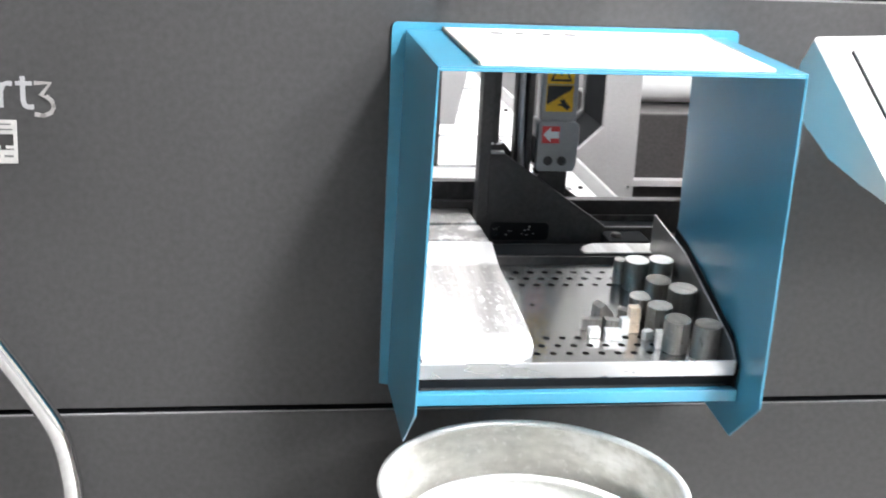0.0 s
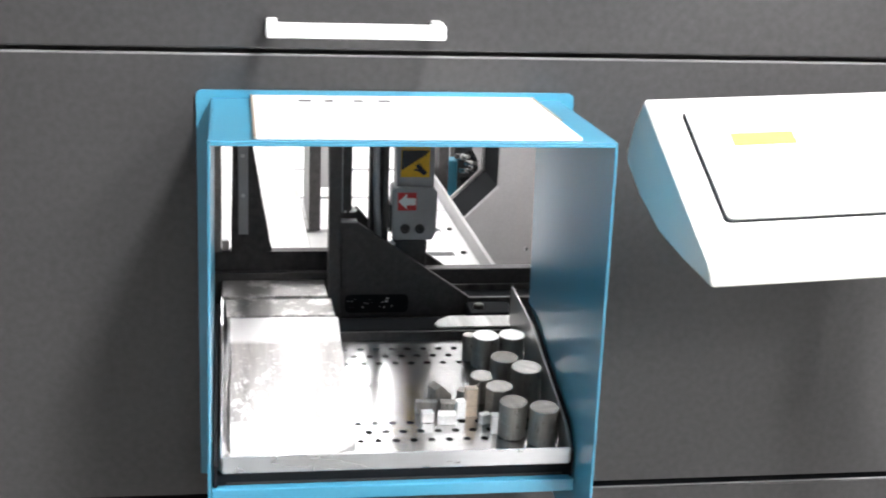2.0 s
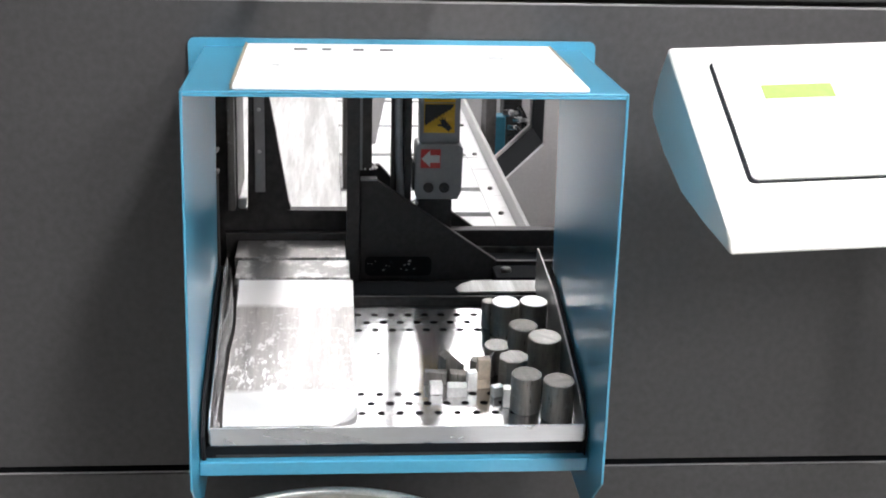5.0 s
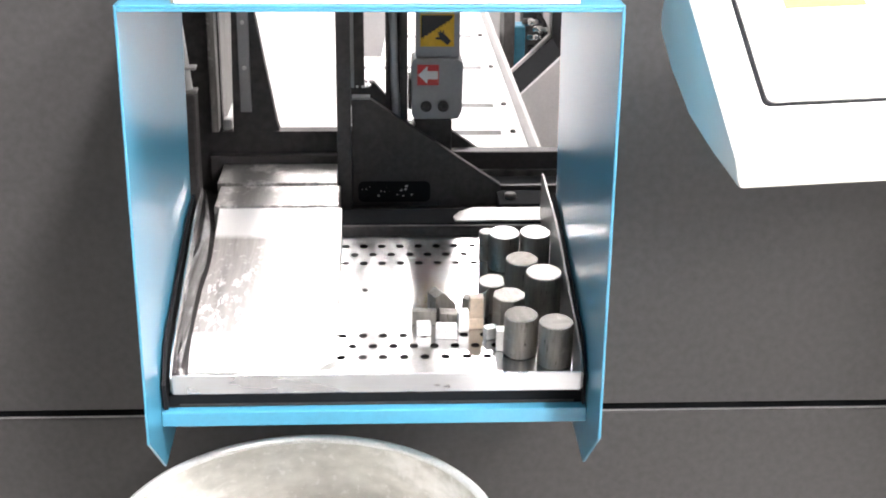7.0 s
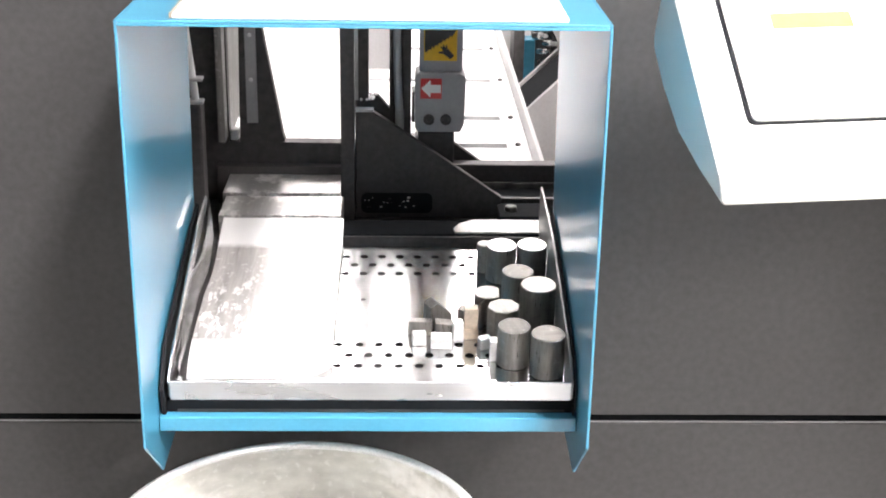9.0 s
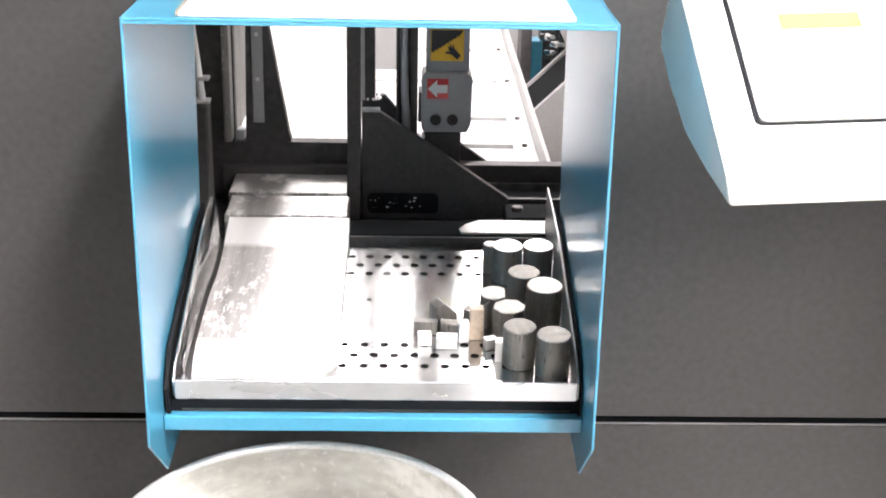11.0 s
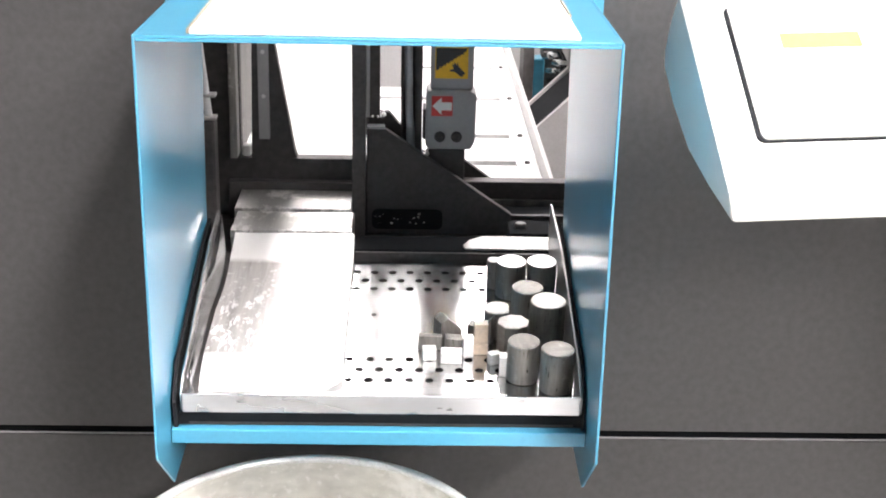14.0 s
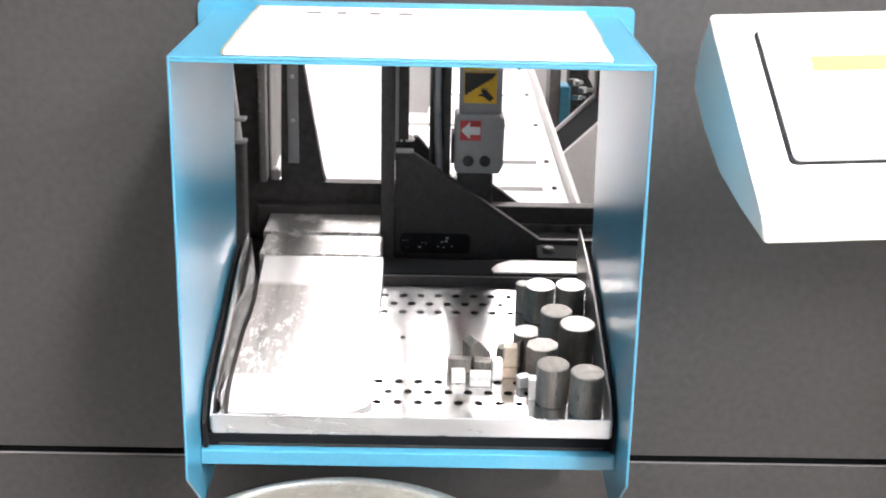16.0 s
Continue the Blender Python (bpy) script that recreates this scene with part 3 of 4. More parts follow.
# ---------------------------------------------------------------- sample pieces on the tray
def on_tray(x, y, turn=0.0, lift=0.0):
    return TM @ pose(x, (y + 0.157) / 0.9937, 0.0003 + lift, 0, 0, turn)


def round_piece(x, y, r, h, turn=0, face=CUT, chip=0.0006):
    root = thing_in("steel_disc", on_tray(x, y, turn), "sawn round steel bar piece standing on the tray", "metal piece", "sawn bar pieces")
    part("bar_body", lathe([(r - chip, 0), (r, chip), (r, h - chip), (r - chip, h - 0.0001)], 40), BAR, root, smooth=True)
    part("cut_face", lathe([(r - chip * 1.2, h), (r - chip * 1.6, h + 0.0003)], 40), face, root)


# face colours carry the light: pale on overlit tops, dark where lamps miss
round_piece(0.1362, 0.087, 0.0162, 0.040, 20, ALU)
round_piece(0.1690, 0.088, 0.0162, 0.040, 75, ALU)
round_piece(0.1500, 0.035, 0.0165, 0.036, 130, DARK_CUT)
round_piece(0.1672, -0.010, 0.0180, 0.045, 50)
round_piece(0.1375, -0.085, 0.0158, 0.041, 10, DARK_CUT)
round_piece(0.1685, -0.103, 0.0163, 0.043, 95, DARK_CUT)
round_piece(0.1190, 0.104, 0.0080, 0.033, 40)
# piece with a milled flat, and an eight-sided one
root = thing_in("steel_half_disc", on_tray(0.1175, 0.000), "short steel piece with a milled flat", "metal piece", "sawn bar pieces")
arc = [(0.0145 * math.cos(radians(a)), 0.0145 * math.sin(radians(a))) for a in range(40, 321, 14)]
part("bar_body", prism(arc, "z", 0, 0.030, 0.0005), BAR, root)
part("cut_face", prism([(a * 0.94, b * 0.94) for a, b in arc], "z", 0.0301, 0.0305), CUT, root)
root = thing_in("steel_octagon", on_tray(0.1305, -0.037, 12), "eight-sided sawn steel bar piece", "metal piece", "sawn bar pieces")
octo = [(0.0165 * math.cos(radians(a)), 0.0155 * math.sin(radians(a))) for a in range(0, 360, 45)]
part("bar_body", prism(octo, "z", 0, 0.035, 0.0006), BAR, root)
part("cut_face", prism([(a * 0.95, b * 0.95) for a, b in octo], "z", 0.0351, 0.0355), CUT, root)


def block(name, x, y, turn, dx, dy, h, material, label):
    ob = solid(name, box(-dx / 2, dx / 2, -dy / 2, dy / 2, 0, h, 0.0006), material, label, "metal piece")
    ob.matrix_basis = on_tray(x, y, turn)
    return tagged(ob, group="small sawn blocks")


block("aluminium_block", 0.0470, -0.050, 4, 0.0135, 0.011, 0.012, ALU, "small bright square aluminium offcut")
block("aluminium_block", 0.0690, -0.055, -3, 0.0210, 0.013, 0.012, ALU, "small bright oblong aluminium offcut")
block("aluminium_block", 0.0855, -0.044, 8, 0.0105, 0.010, 0.022, ALU, "upright bright aluminium offcut")
block("aluminium_block", 0.1205, -0.079, -4, 0.0110, 0.011, 0.022, ALU, "upright pale square offcut")
block("aluminium_block", 0.1115, -0.058, 20, 0.0120, 0.009, 0.012, ALU, "small bright square aluminium offcut")
root = thing_in("plastic_block", on_tray(0.0985, -0.037, 3), "two pale tan blocks stacked upright", "plastic block")
part("lower_block", box(-0.0072, 0.0072, -0.0062, 0.0062, 0, 0.0115, 0.0006), BRASS, root)
part("upper_block", box(-0.0068, 0.0068, -0.0055, 0.0055, 0.0117, 0.0340, 0.0006), BRASS, root)


def wedge(x, y, turn, pts, dy, label):
    ob = solid("steel_wedge", prism(pts, "y", -dy / 2, dy / 2, 0.0005), BAR, label, "metal piece")
    ob.matrix_basis = on_tray(x, y, turn)
    return tagged(ob, group="small sawn blocks")


wedge(0.0660, -0.014, 28, [(-0.012, 0), (0.012, 0), (0.012, 0.014), (-0.004, 0.030), (-0.012, 0.026)], 0.016, "dark sawn steel piece with slanted top")
wedge(0.0480, -0.030, -4, [(-0.012, 0), (0.012, 0), (0.012, 0.015), (-0.012, 0.015)], 0.008, "dark flat steel strip end")
wedge(0.1000, -0.012, -24, [(-0.013, 0), (0.013, 0), (0.013, 0.030), (0.000, 0.016), (-0.013, 0.018)], 0.012, "dark notched steel piece")
wedge(0.0730, -0.034, 5, [(-0.010, 0), (0.010, 0), (0.010, 0.014), (-0.010, 0.017)], 0.012, "dark notched steel piece")

# ---------------------------------------------------------------- saw bed behind the tray
bed = thing("saw_bed", (0.0, 0.27, 0.55), "black cast-iron saw bed with worn steel plates", "machine bed")
part("bed_body", box(-0.235, 0.30, 0.1915, 0.40, 0.551, 0.858, 0.002), BLACK, bed)
part("bed_plate", box(-0.1800, -0.0400, 0.1905, 0.262, 0.8582, 0.8935, 0.0016), BED, bed, "worn steel plate with drag marks")
part("bed_plate", box(-0.1840, -0.0445, 0.2635, 0.338, 0.8582, 0.8965, 0.0012), BED, bed, "worn steel plate with drag marks")
part("step", box(-0.200, -0.0275, 0.3385, 0.352, 0.8582, 0.9065, 0.001), DARK, bed)
part("front_bar", box(-0.043, 0.218, 0.170, 0.2190, 0.8585, 0.8790, 0.0012), BLACK_AND_SHADE, bed)
part("foot_block", box(0.1450, 0.2050, 0.240, 0.2930, 0.8585, 0.8765, 0.0015), BLACK_AND_SHADE, bed)
part("front_strip", box(-0.043, 0.2180, 0.1655, 0.1698, 0.8585, 0.8775, 0.0008), DARK, bed)
strip = [(0.090, 0.173), (0.200, 0.173), (0.200, 0.2165), (0.112, 0.2165), (0.096, 0.203), (0.088, 0.186)]
part("steel_strip", prism(strip, "z", 0.8792, 0.8812, 0.0004), CHUTE, bed, "bright bare steel strip")
part("ledge", box(0.118, 0.245, 0.302, 0.3375, 0.8585, 0.8800, 0.0012), BLACK_AND_SHADE, bed)
part("ledge_strip", box(0.118, 0.245, 0.3380, 0.3440, 0.8585, 0.8870, 0.0008), GREASY, bed, "worn steel strip")
part("ledge_lip", box(0.135, 0.245, 0.294, 0.3015, 0.8585, 0.8815, 0.001), BLACK, bed)
part("rear_bar", box(0.060, 0.300, 0.345, 0.366, 0.8585, 0.9085, 0.0015), DARK, bed)
part("bolt", lathe([(0.007, 0.8766), (0.007, 0.8810), (0.0055, 0.8825)], 16, pose(0.160, 0.264, 0)), GREASY, bed, smooth=True)

# gusset plates and posts
def gusset(y0, y1, dz):
    pts = [(-0.0265, 0.8585), (0.150, 0.8585), (0.150, 0.8845), (-0.0045, 0.990 + dz), (-0.0265, 0.990 + dz)]
    return prism(pts, "y", y0, y1, 0.001)


stand = thing("saw_stand", (0.03, 0.31, 0.8585), "black saw column with triangular gusset plates and rails", "machine column")
g = part("gusset_plate", gusset(0.287, 0.299, 0.0), DARK, stand)
slot = round_rect(-0.020, 0.066, 0.8645, 0.8900, 0.007)
# flat black patch on the face, in place of a shaded recess
part("slot", prism(slot, "y", 0.2858, 0.2868), BLACK_AND_SHADE, g, "black patch for the shaded slot, full of swarf")
swarf = bmesh.new()
rnd = random.Random(4)
for k in range(20):
    sx = -0.017 + 0.060 * rnd.random() ** 1.5
    sz = 0.8700 + 0.0165 * rnd.random()
    w = 0.0006 + 0.0014 * rnd.random()
    box(sx, sx + w * 1.6, 0.2851, 0.2857, sz, sz + w, bm=swarf)
tagged(part("swarf", swarf, SILVER, g, "bright metal chips"), kind="stuff")
part("top_lip", box(-0.0260, -0.005, 0.286, 0.300, 0.9902, 0.9932, 0.0006), GREY, g)
rear_web = [(-0.0265, 0.8585), (0.120, 0.8585), (0.120, 0.880), (0.050, 0.928), (0.020, 0.976), (-0.0005, 1.000), (-0.0265, 1.000)]
part("gusset_plate", prism(rear_web, "y", 0.331, 0.343, 0.001), BLACK, stand)
part("post", box(-0.0435, -0.0275, 0.272, 0.300, 0.8585, 1.36, 0.001), DARK, stand)
part("post", box(-0.0275, -0.0235, 0.302, 0.33, 1.0005, 1.36, 0.0006), GREY, stand)
part("post", box(-0.0235, -0.0115, 0.304, 0.33, 1.0005, 1.36, 0.0008), BLACK, stand)
part("blade_guard", box(0.0135, 0.0175, 0.318, 0.330, 0.952, 1.36, 0.0006), BLACK, stand)
part("blade_guard", box(0.0310, 0.0395, 0.316, 0.330, 0.945, 1.36, 0.0008), BLACK, stand)
part("guard_back", box(0.0135, 0.0395, 0.3305, 0.3308 + 0.003, 0.952, 1.36, 0.0006), BLACK, stand)
part("coolant_hose", tube([(0.021, 0.322, 1.36), (0.0215, 0.322, 1.15), (0.0235, 0.321, 1.02), (0.0255, 0.320, 0.985)], 0.0048), HOSE, stand, "pale grey coolant hose", smooth=True)
part("hose_end", tube([(0.0255, 0.320, 0.985), (0.0265, 0.3195, 0.950)], 0.0052), GREY, stand, smooth=True)
swarf = bmesh.new()
for k in range(26):
    sx, sy = 0.036 + 0.010 * rnd.random(), 0.302 + 0.02 * rnd.random()
    w = 0.001 + 0.002 * rnd.random()
    sz = 0.947 + 0.008 * rnd.random()
    box(sx, sx + w, sy, sy + w, sz, sz + w, bm=swarf, m=Matrix.Identity(4))
for k in range(40):
    sx, sy = -0.026 + 0.022 * rnd.random(), 0.302 + 0.03 * rnd.random()
    w = 0.001 + 0.0016 * rnd.random()
    box(sx, sx + w, sy, sy + w, 1.0003, 1.0003 + w, bm=swarf)
tagged(part("swarf", swarf, SILVER, stand, "bright metal chips"), kind="stuff")
part("guide_foot", box(0.048, 0.092, 0.306, 0.338, 0.8585, 0.9610, 0.002), BLACK, stand)
foot = [(0.075, 0.8585), (0.150, 0.8585), (0.150, 0.890), (0.094, 0.930), (0.075, 0.930)]
part("foot_web", prism(foot, "y", 0.368, 0.378, 0.001), BLACK, stand)

# light grey blade guide with its signs
guide = thing("blade_guide", (0.073, 0.32, 0.961), "light grey blade guide block with warning signs and two bolts", "machine part")
gb = part("guide_block", prism([(0.0475, 0.962), (0.0985, 0.962), (0.1035, 0.972), (0.1045, 1.030), (0.0975, 1.034), (0.0465, 1.034), (0.0440, 1.030), (0.0440, 0.968)], "y", 0.302, 0.345, 0.0018), GREY, guide, smooth=True)
ga = part("guide_arm", box(0.0490, 0.1005, 0.309, 0.345, 1.0345, 1.36, 0.0022), GREY, guide, smooth=True)
part("side_cover", box(0.0405, 0.0436, 0.306, 0.340, 0.973, 1.010, 0.001), DARK, guide)
for bx in (0.0610, 0.0812):
    bolt = part("bolt", lathe([(0.0066, 0), (0.0066, 0.002), (0.0052, 0.0034), (0.0034, 0.0034), (0.0030, 0.0012), (0.0004, 0.0010)], 24, pose(bx, 0.3018, 0.978, 90)), BLACK, gb, "black socket-head bolt", smooth=True)
arrow = part("arrow_sign", box(0.0505, 0.0758, 0.3012, 0.3018, 1.0035, 1.0280), RED_PRINT, gb, "red sign with a white arrow")
pts = [(0.0515, 1.0158), (0.0625, 1.0265), (0.0625, 1.0205), (0.0747, 1.0205), (0.0747, 1.0108), (0.0625, 1.0108), (0.0625, 1.0052)]
part("arrow", prism(pts, "y", 0.3005, 0.3010), WHITE, arrow)
sign = part("warning_sign", box(0.0540, 0.0935, 0.3078, 0.3086, 1.0480, 1.0860), YELLOW_PRINT, ga, "yellow and black cutting-hazard sign")
teeth = [(0.0550, 1.0850), (0.0925, 1.0850), (0.0905, 1.0815)]
for k in range(8):
    fx, fz = 0.0885 - 0.0042 * k, 1.0795 - 0.0027 * k
    teeth += [(fx, fz), (fx - 0.0016, fz - 0.0029), (fx - 0.0026, fz - 0.0012)]
teeth += [(0.0550, 1.0580)]
part("blade_symbol", prism(teeth, "y", 0.3071, 0.3076), BLACK_PRINT, sign)
palm = [(0.0735, 1.0665), (0.0760, 1.0640), (0.0775, 1.0685), (0.0790, 1.0640), (0.0812, 1.0680), (0.0818, 1.0632), (0.0850, 1.0600), (0.0900, 1.0545),
        (0.0855, 1.0500), (0.0815, 1.0535), (0.0770, 1.0565), (0.0715, 1.0570), (0.0720, 1.0590), (0.0765, 1.0595)]
part("palm_symbol", prism(palm, "y", 0.3071, 0.3076), BLACK_PRINT, sign)
sign2 = part("warning_sign", box(0.0540, 0.0935, 0.3078, 0.3086, 1.0875, 1.1250), YELLOW_PRINT, ga, "yellow warning sign with a black triangle")
for pts in ([(0.0580, 1.0915), (0.0895, 1.0915), (0.0880, 1.0945), (0.0600, 1.0945)], [(0.0590, 1.0945), (0.0615, 1.0935), (0.0750, 1.1205), (0.0738, 1.1230)],
            [(0.0885, 1.0945), (0.0862, 1.0935), (0.0738, 1.1190), (0.0740, 1.1230)]):
    part("triangle_side", prism(pts, "y", 0.3071, 0.3076), BLACK_PRINT, sign2)
part("triangle_mark", box(0.0725, 0.0752, 0.3071, 0.3076, 1.1000, 1.1120), BLACK_PRINT, sign2)

# black frame plate with two openings, rail and strip in front of it
frame_thing = thing("saw_casting", (-0.12, 0.355, 0.858), "black cast saw frame with tapered openings", "machine frame")
bmf = bmesh.new()
prism([(-0.2550, 0.858), (-0.0200, 0.858), (-0.0200, 0.9330), (-0.1120, 0.9330), (-0.2550, 0.9330)], "y", 0.353, 0.372, 0.0, bm=bmf)
prism([(-0.1720, 0.9330), (-0.1220, 0.9330), (-0.1160, 0.9345), (-0.1185, 0.9420), (-0.1420, 1.0790), (-0.1900, 1.36), (-0.2000, 1.36), (-0.1690, 1.0790)], "y", 0.3532, 0.3718, 0.0, bm=bmf)
prism([(-0.2550, 0.9330), (-0.1850, 0.9330), (-0.1850, 1.36), (-0.2550, 1.36)], "y", 0.3531, 0.3719, 0.0, bm=bmf)
part("frame_plate", bmf, BLACK, frame_thing)
part("strip", box(-0.1620, -0.1485, 0.349, 0.3528, 0.9585, 1.36, 0.0008), GREY, frame_thing, "grey strip with small screws")
for sz in (1.013, 1.068, 1.12):
    part("screw", lathe([(0.0026, 0), (0.0022, 0.0012)], 14, pose(-0.1555, 0.3489, sz, 90)), SILVER, frame_thing)
part("guide_rail", box(-0.1950, -0.1860, 0.325, 0.351, 0.940, 1.36, 0.001), RAIL, frame_thing, "worn steel guide rail")
part("inner_cheek", box(-0.1895, -0.1858, 0.3725, 0.520, 0.934, 1.36, 0.0008), RAIL, frame_thing, "worn grey side plate inside the opening")
part("foot_pad", box(-0.1845, -0.1740, 0.356, 0.372, 0.9335, 0.948, 0.003), GREY_LIGHT, frame_thing)
# slide cylinder at the left
slide = thing("slide_cylinder", (-0.216, 0.255, 0.858), "grey slide cylinder with a white rod and collars", "cylinder")
part("cylinder_body", box(-0.2300, -0.2020, 0.245, 0.275, 0.858, 1.0065, 0.003), DARK, slide)
part("rod", tube([(-0.2090, 0.258, 1.0068), (-0.2130, 0.258, 1.045), (-0.2240, 0.258, 1.16), (-0.2320, 0.258, 1.30)], 0.0046), WHITE, slide, "white rod", smooth=True)
part("collar", box(-0.2230, -0.2000, 0.249, 0.266, 1.0070, 1.0110, 0.001), GREY_LIGHT, slide)
part("collar", box(-0.2230, -0.2000, 0.249, 0.266, 1.0340, 1.0375, 0.001), GREY_LIGHT, slide)
part("backing", box(-0.2520, -0.2440, 0.10, 0.352, 0.858, 1.36), BLACK, slide)

# ---------------------------------------------------------------- the feed side behind the saw
table = thing("feed_table", (0.05, 1.2, 0.55), "bright white steel feed table with cross slots", "table")
slots = [0.605, 0.755, 1.00, 1.25, 1.50, 1.78]
tz0, tz1 = 0.850, 0.858
edges = [0.40] + [v for sy in slots for v in (sy - 0.012, sy + 0.012)] + [2.2]
for a, b in zip(edges[0::2], edges[1::2]):
    part("slat", box(-0.0467, 0.180, a, b, tz0, tz1, 0.0012), TABLE, table)
part("table_plate", box(-0.430, -0.0470, 0.40, 2.2, tz0, tz1, 0.0012), CHUTE, table, "bright worn sheet without slots")
part("table_edge", box(0.1803, 0.2115, 0.40, 2.2, tz0, tz1, 0.0012), TABLE, table)
part("side_rail", box(0.2118, 0.2180, 0.40, 2.2, 0.835, 0.884, 0.0015), GREY_LIGHT, table, "pale upright side rail")
for sy in slots:
    part("pin", lathe([(0.0042, 0.8581), (0.0042, 0.861), (0.003, 0.862)], 14, pose(0.196, sy, 0)), GREASY, table, smooth=True)
# black sheet added below the slots for the dark seen through them
part("slot_shade", box(-0.425, 0.21, 0.40, 2.2, 0.80, 0.812), BLACK, table)
for a, b in ((0.44, -0.41), (0.44, 0.17), (2.1, -0.41), (2.1, 0.17)):
    part("leg", box(b, b + 0.03, a, a + 0.03, 0.55, 0.7998), DARK, table)
part("leg_top", box(-0.415, 0.205, 0.43, 0.48, 0.812, 0.8498), DARK, table)
part("leg_top", box(-0.415, 0.205, 2.09, 2.14, 0.812, 0.8498), DARK, table)

hanging = thing("hanging_guard", (0.0, 0.80, 0.92), "light grey sheet guard over the feed table", "guard")
part("guard_sheet", prism([(-0.0245, 0.922), (0.010, 0.922), (0.028, 1.01), (0.028, 1.40), (-0.0245, 1.40)], "y", 0.800, 0.806, 0.001), GREY_LIGHT, hanging)

fence = thing("feed_fence", (-0.034, 0.85, 0.8582), "upright light grey fence with a dark front on the feed table", "fence")
part("fence_plate", box(-0.0430, -0.0250, 0.758, 0.94, 0.8583, 1.40, 0.001), GREY_LIGHT, fence)
part("fence_front", box(-0.0434, -0.0248, 0.750, 0.7578, 0.8583, 1.40, 0.001), BLACK, fence, "dark front edge")

cheek = thing("clamp_cheek", (0.30, 0.9, 0.55), "large light grey cheek plate with a dark slanted edge", "machine plate")
cheek_pts = [(0.2190, 0.551), (0.362, 0.551), (0.362, 1.36), (0.2960, 1.36), (0.2960, 0.9130), (0.2190, 0.8400)]
part("cheek_plate", prism(cheek_pts, "y", 0.840, 0.852, 0.001), GREY_LIGHT, cheek)
# return face drawn near-black, unlike the pale plate and rim beside it
part("cheek_back", prism([(a - 0.0005 if a < 0.3 else a, b) for a, b in cheek_pts], "y", 0.853, 0.985), BLACK_AND_SHADE, cheek, "dark slanted return face")
part("cheek_rim", prism([(a - 0.0035 if a < 0.3 else a, b + (0.0035 if b < 1.0 and a < 0.3 and b > 0.6 else 0.0)) for a, b in cheek_pts], "y", 0.9855, 0.9955, 0.001), GREY_LIGHT, cheek)
part("screw", lathe([(0.004, 0), (0.003, 0.002)], 14, pose(0.350, 0.8395, 0.80, 90)), SILVER, cheek)
cabinet = thing("rear_cabinet", (0.48, 1.25, 0.55), "dark drive cabinet with a white roller above", "cabinet")
part("cabinet_body", box(0.385, 0.70, 1.12, 1.40, 0.551, 0.884, 0.003), DARK, cabinet)
part("ledge", box(0.385, 0.70, 1.095, 1.1195, 0.735, 0.748, 0.001), GREY_LIGHT, cabinet)
part("roller", lathe([(0.050, 0), (0.052, 0.002), (0.052, 0.30), (0.050, 0.302)], 32, pose(0.385, 1.25, 0.9365, 0, 90)), WHITE, cabinet, "white roller", smooth=True)
motor = thing("drive_motor", (0.245, 1.12, 0.55), "black drive motor with a blue block and silver fittings", "motor")
part("motor_body", box(0.2240, 0.2430, 1.08, 1.16, 0.551, 0.99, 0.002), BLACK, motor)
part("blue_block", box(0.2440, 0.2640, 1.10, 1.14, 0.551, 0.908, 0.003), SKY_BLUE, motor, "blue valve block")
for fx, fz, fr in ((0.262, 0.915, 0.007), (0.281, 0.902, 0.006), (0.270, 0.888, 0.005)):
    part("fitting", lathe([(fr, 0), (fr, 0.02), (fr * 0.6, 0.021), (fr * 0.6, 0.035)], 14, pose(fx, 1.10, fz, 80, 0, 30)), SILVER, motor, "silver pipe fitting", smooth=True)
part("cable", tube([(0.285, 1.09, 0.93), (0.297, 1.085, 0.905), (0.288, 1.08, 0.88), (0.268, 1.085, 0.872)], 0.005), RUBBER, motor, smooth=True)
part("motor_back", box(0.2645, 0.300, 1.145, 1.20, 0.551, 0.96, 0.002), BLACK, motor)
rear = thing("rear_gantry", (0.05, 2.25, 0.55), "pale and dark cross rails at the back", "frame")
part("rail", box(-0.5, 0.8, 2.24, 2.27, 0.965, 0.990, 0.002), GREY_LIGHT, rear)
part("rail", box(-0.5, 0.8, 2.24, 2.27, 0.925, 0.945, 0.002), DARK, rear)
part("rail", box(-0.5, 0.8, 2.24, 2.27, 1.03, 1.06, 0.002), DARK, rear)
for px in (-0.5, 0.77):
    part("rail_post", box(px, px + 0.03, 2.2705, 2.30, 0.551, 1.10), DARK, rear)

# ---------------------------------------------------------------- the control box
CB = pose(0.2725, -0.302, 1.0755, 0, -2, 2.5)
console = thing_in("control_box", CB, "pale painted sloping control box with key panel and display", "control box")
CL = 0.356
prof = [(-0.003, 0.0), (0.002, 0.017), (0.010, 0.0225), (0.203, 0.1465), (0.230, 0.1120), (0.251, 0.084), (0.252, 0.068), (0.206, 0.0400), (0.142, 0.0195), (0.067, 0.0090)]
part("shell", prism(prof, "x", 0.0, CL, 0.0042, seg=4), CASE, console, "pale grey painted folded shell", smooth=True)
part("wall_bracket", box(0.10, 0.30, 0.235, 0.300, 0.06, 0.10, 0.002), DARK, console)
# things on the sloping face
SM = pose(0.0, 0.010, 0.0224, 32.6)
def on_face(u, s, n=0.0, turn=0.0):
    return SM @ pose(u, s, n, 0, 0, turn)
def placed(bm, m):
    bm.transform(m)
    return bm
# dark sheet draws the shade in the gap round the key panel
part("gap_shade", placed(prism(round_rect(0.0333, 0.2550, 0.0480, 0.2040, 0.006), "z", 0.0004, 0.0018), SM), BLACK_AND_SHADE, console, "dark shadow gap round the key panel")
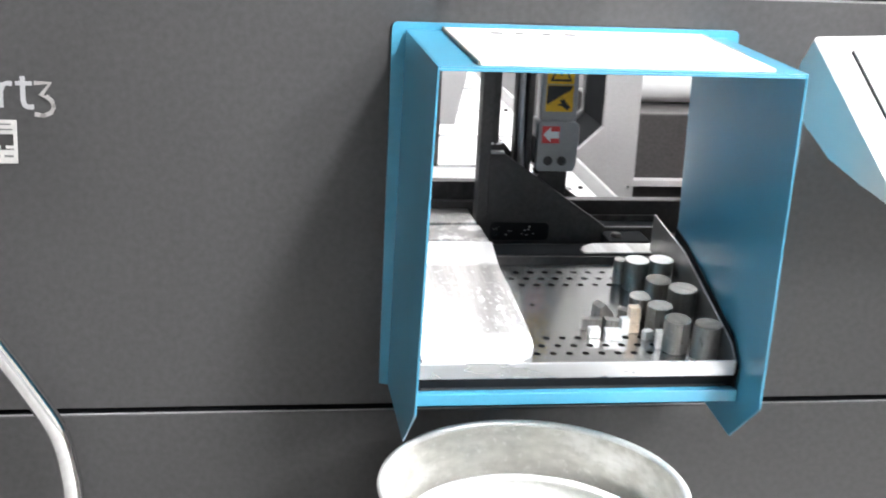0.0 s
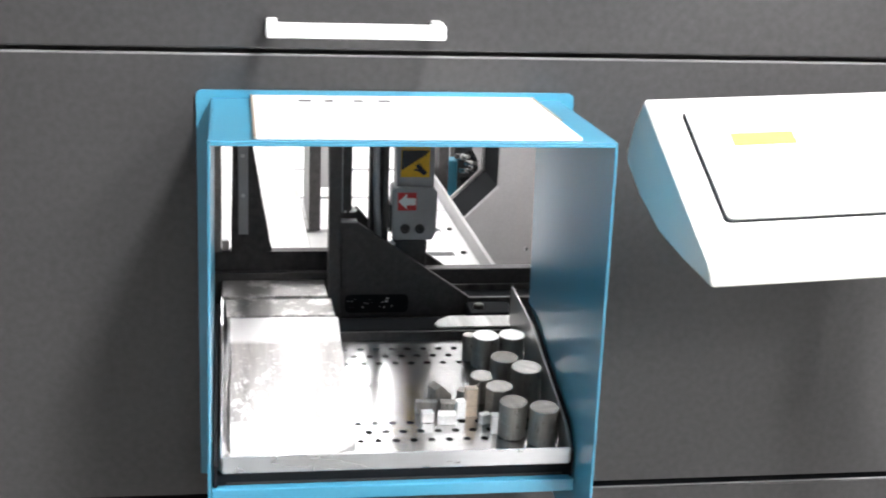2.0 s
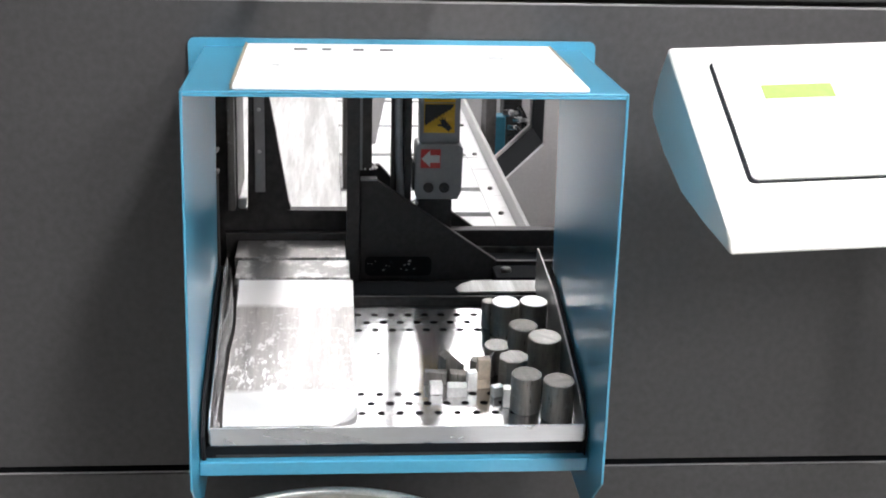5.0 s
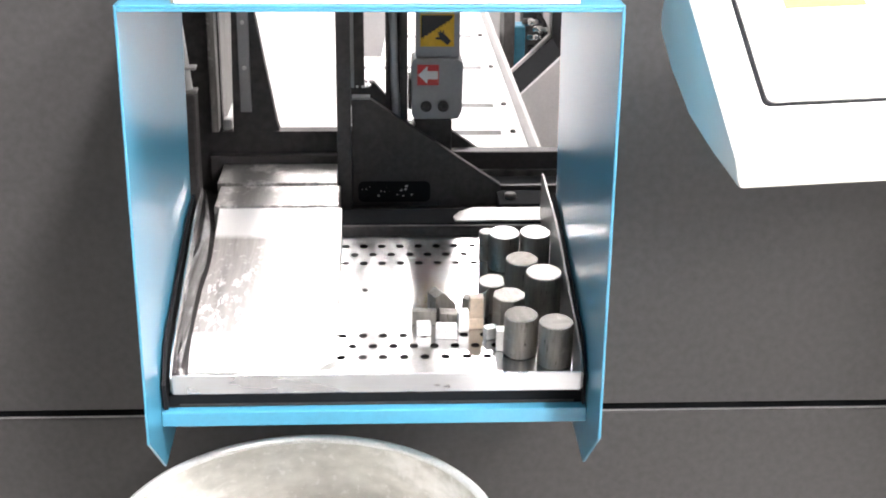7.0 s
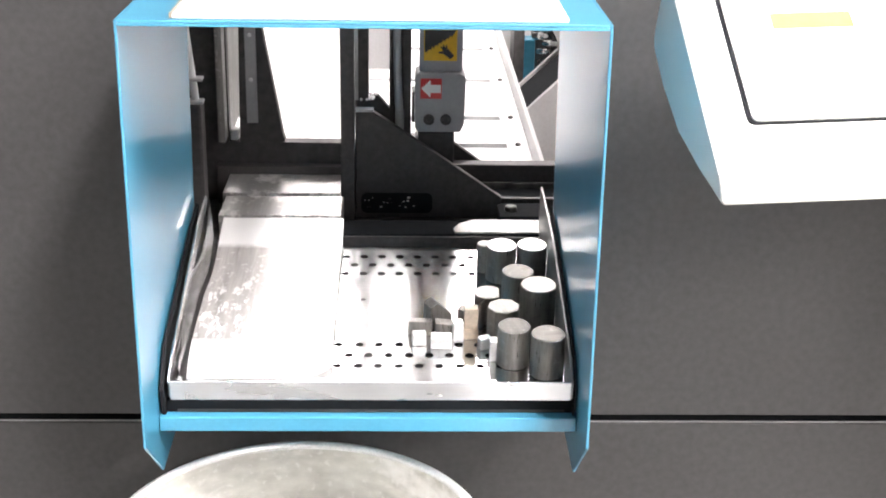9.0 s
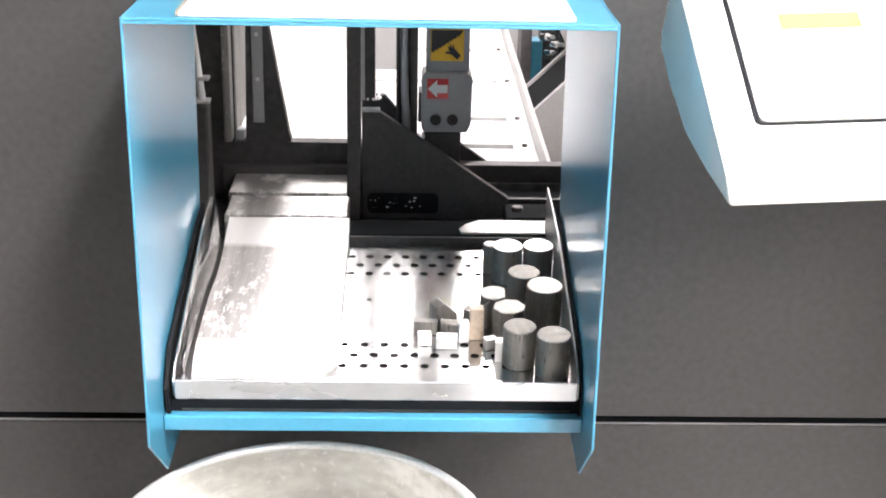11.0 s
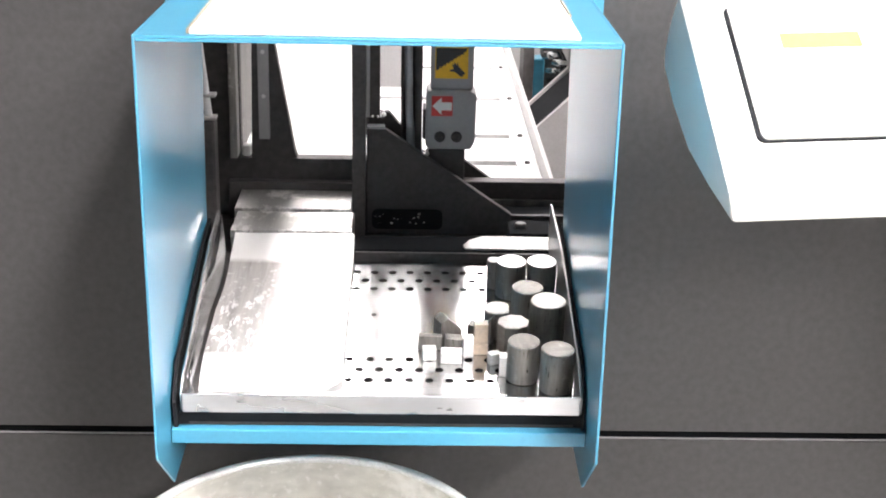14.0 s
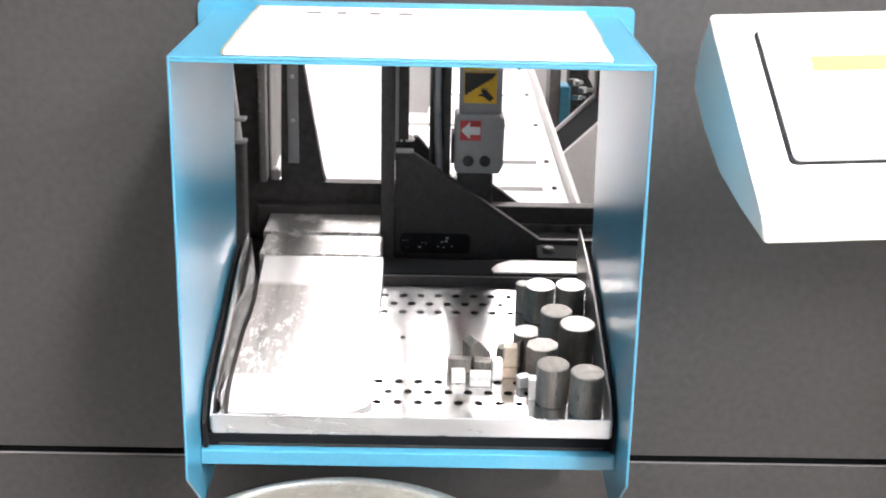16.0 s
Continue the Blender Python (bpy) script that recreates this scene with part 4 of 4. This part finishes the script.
pad = part("key_panel", placed(prism(round_rect(0.0365, 0.2575, 0.0500, 0.2055, 0.006), "z", 0.0010, 0.0040, 0.0006), SM), PAD, console, "white membrane key panel")
part("display", placed(prism(round_rect(0.0745, 0.1430, 0.1500, 0.1680, 0.001), "z", 0.0041, 0.0046), SM), LCD, pad, "green lit liquid-crystal display")
for k, (u0, u1, s0) in enumerate(((0.050, 0.082, 0.126), (0.050, 0.074, 0.120), (0.050, 0.069, 0.114), (0.110, 0.114, 0.118), (0.045, 0.051, 0.0700))):
    part("print_bar", placed(box(u0, u1, s0, s0 + 0.0018, 0.0041, 0.0044), SM), FAINT, pad)
estop = part("stop_button", placed(lathe([(0.0195, 0.0003), (0.0195, 0.016), (0.0165, 0.0185), (0.0135, 0.026), (0.0135, 0.036)], 32), on_face(0.2735, 0.151)), SILVER, console, "red emergency stop button on a yellow collar", smooth=True)
part("collar", placed(lathe([(0.0165, 0.0190), (0.0190, 0.0225), (0.0165, 0.0360), (0.0150, 0.0440)], 32), on_face(0.2735, 0.151)), YELLOW, estop, smooth=True)
part("button", placed(lathe([(0.0155, 0.0442), (0.0165, 0.048), (0.0200, 0.068), (0.0208, 0.0740), (0.0190, 0.0780), (0.0120, 0.0796), (0.0010, 0.0796)], 32), on_face(0.2735, 0.151)), RED, estop, "red mushroom button", smooth=True)
ring = bmesh.new()
for a0 in (10, 130, 250):
    pts = [(0.0118 * math.cos(radians(a0 + k)), 0.0118 * math.sin(radians(a0 + k))) for k in range(0, 81, 10)] + \
          [(0.0092 * math.cos(radians(a0 + k)), 0.0092 * math.sin(radians(a0 + k))) for k in range(80, -1, -10)]
    prism(pts, "z", 0.0798, 0.0803, bm=ring)
part("print_ring", placed(ring, on_face(0.2735, 0.151)), PINK, estop)
# larger dark disc, set off to one side, draws the legend's shadow
part("legend_shadow", placed(lathe([(0.0262, 0.0002), (0.0262, 0.0010)], 32), on_face(0.2606, 0.1530)), BLACK_AND_SHADE, console, "dark disc drawn as the legend disc's shadow")
part("legend_plate", placed(lathe([(0.0255, 0.0011), (0.0255, 0.0020)], 32), on_face(0.2614, 0.1535)), PAD, console, "white legend disc")
knob = part("key_switch", placed(lathe([(0.0150, 0.0003), (0.0150, 0.010), (0.0135, 0.0125), (0.0100, 0.0128)], 28), on_face(0.3000, 0.1060)), SILVER, console, "selector switch with a black grip", smooth=True)
part("grip", placed(box(-0.0045, 0.0095, -0.0085, 0.0085, 0.0130, 0.026, 0.0015), on_face(0.3000, 0.1060, 0, 20)), BLACK, knob)
part("key_tag", placed(prism([(-0.014, 0.004), (-0.004, 0.010), (0.000, 0.002), (0.012, -0.004), (0.010, -0.009), (-0.004, -0.002), (-0.010, -0.004)], "z", 0.001, 0.004), on_face(0.2870, 0.137)), BLACK, console)
# cable from the underside of the box
cable = thing("control_cable", (0.60, -0.15, 0.0), "thick black corrugated cable hose hanging from the control box", "cable")
part("gland", lathe([(0.0225, 1.105), (0.0225, 1.066), (0.0195, 1.060), (0.0195, 1.036), (0.0170, 1.032)], 24, pose(0.5880, -0.170, 0)), RUBBER, cable, "black screwed cable gland", smooth=True)
part("hose", tube([(0.5880, -0.170, 1.045), (0.5850, -0.171, 0.985), (0.5845, -0.173, 0.925), (0.5935, -0.174, 0.855), (0.6165, -0.172, 0.785), (0.6600, -0.165, 0.705), (0.735, -0.15, 0.625), (0.85, -0.12, 0.56), (0.96, -0.07, 0.53), (1.05, -0.018, 0.525)], 0.0152, 20), RUBBER, cable, smooth=True)
# pale case beside the control box
side_case = solid("side_case", box(0.672, 0.90, -0.12, -0.003, 1.05, 1.199, 0.004), CASE, "pale grey case fixed beside the control box", "case")

# ---------------------------------------------------------------- bin below the hood
bin_root = thing("waste_bin", (-0.062, -0.243, 0), "round galvanised metal bin with rolled rim", "bin")
bm_ = pose(-0.062, -0.243, 0)
part("shell", lathe([(0.135, 0.0), (0.138, 0.004), (0.1664, 0.7425), (0.1640, 0.7425), (0.136, 0.010), (0.0005, 0.010)], 72, bm_, caps=False), BIN, bin_root, smooth=True)
ringp = []
for k in range(13):
    a = radians(-90 + 30 * k)
    ringp.append((0.1670 + 0.0042 * math.cos(a), 0.7440 + 0.0042 * math.sin(a)))
# rim in a paler metal, which paints the highlight along it
part("rim", lathe(ringp, 72, bm_, caps=False), ALU, bin_root, "rolled rim, paler than the shell for its highlight", smooth=True)
inner = thing("inner_bucket", (-0.062, -0.243, 0.011), "white plastic bucket standing inside the bin", "bucket")
part("bucket_shell", lathe([(0.0005, 0.011), (0.120, 0.011), (0.1385, 0.684), (0.1365, 0.684), (0.118, 0.016), (0.0005, 0.016)], 64, bm_, caps=False), BIN_IN, inner, smooth=True)
part("bucket_rim", lathe([(0.1388, 0.672), (0.1450, 0.673), (0.1450, 0.688), (0.1370, 0.691), (0.1330, 0.687), (0.1330, 0.685)], 64, bm_, caps=False), BIN_IN, inner, smooth=True)

# ---------------------------------------------------------------- bent tube at the left
stand_tube = thing("tube_frame", (-0.62, -0.06, 0), "bent bright steel tube frame standing before the panel", "tube frame")
part("tube", tube([(-0.560, -0.060, 0.0), (-0.563, -0.060, 0.30), (-0.569, -0.060, 0.62), (-0.574, -0.060, 0.69), (-0.586, -0.060, 0.738), (-0.613, -0.060, 0.787), (-0.653, -0.060, 0.849), (-0.70, -0.060, 0.92),
                   (-0.74, -0.060, 0.955), (-0.80, -0.060, 0.93), (-0.85, -0.060, 0.84), (-0.86, -0.060, 0.4), (-0.86, -0.060, 0.0)], 0.0125, 20), CHROME, stand_tube, smooth=True)
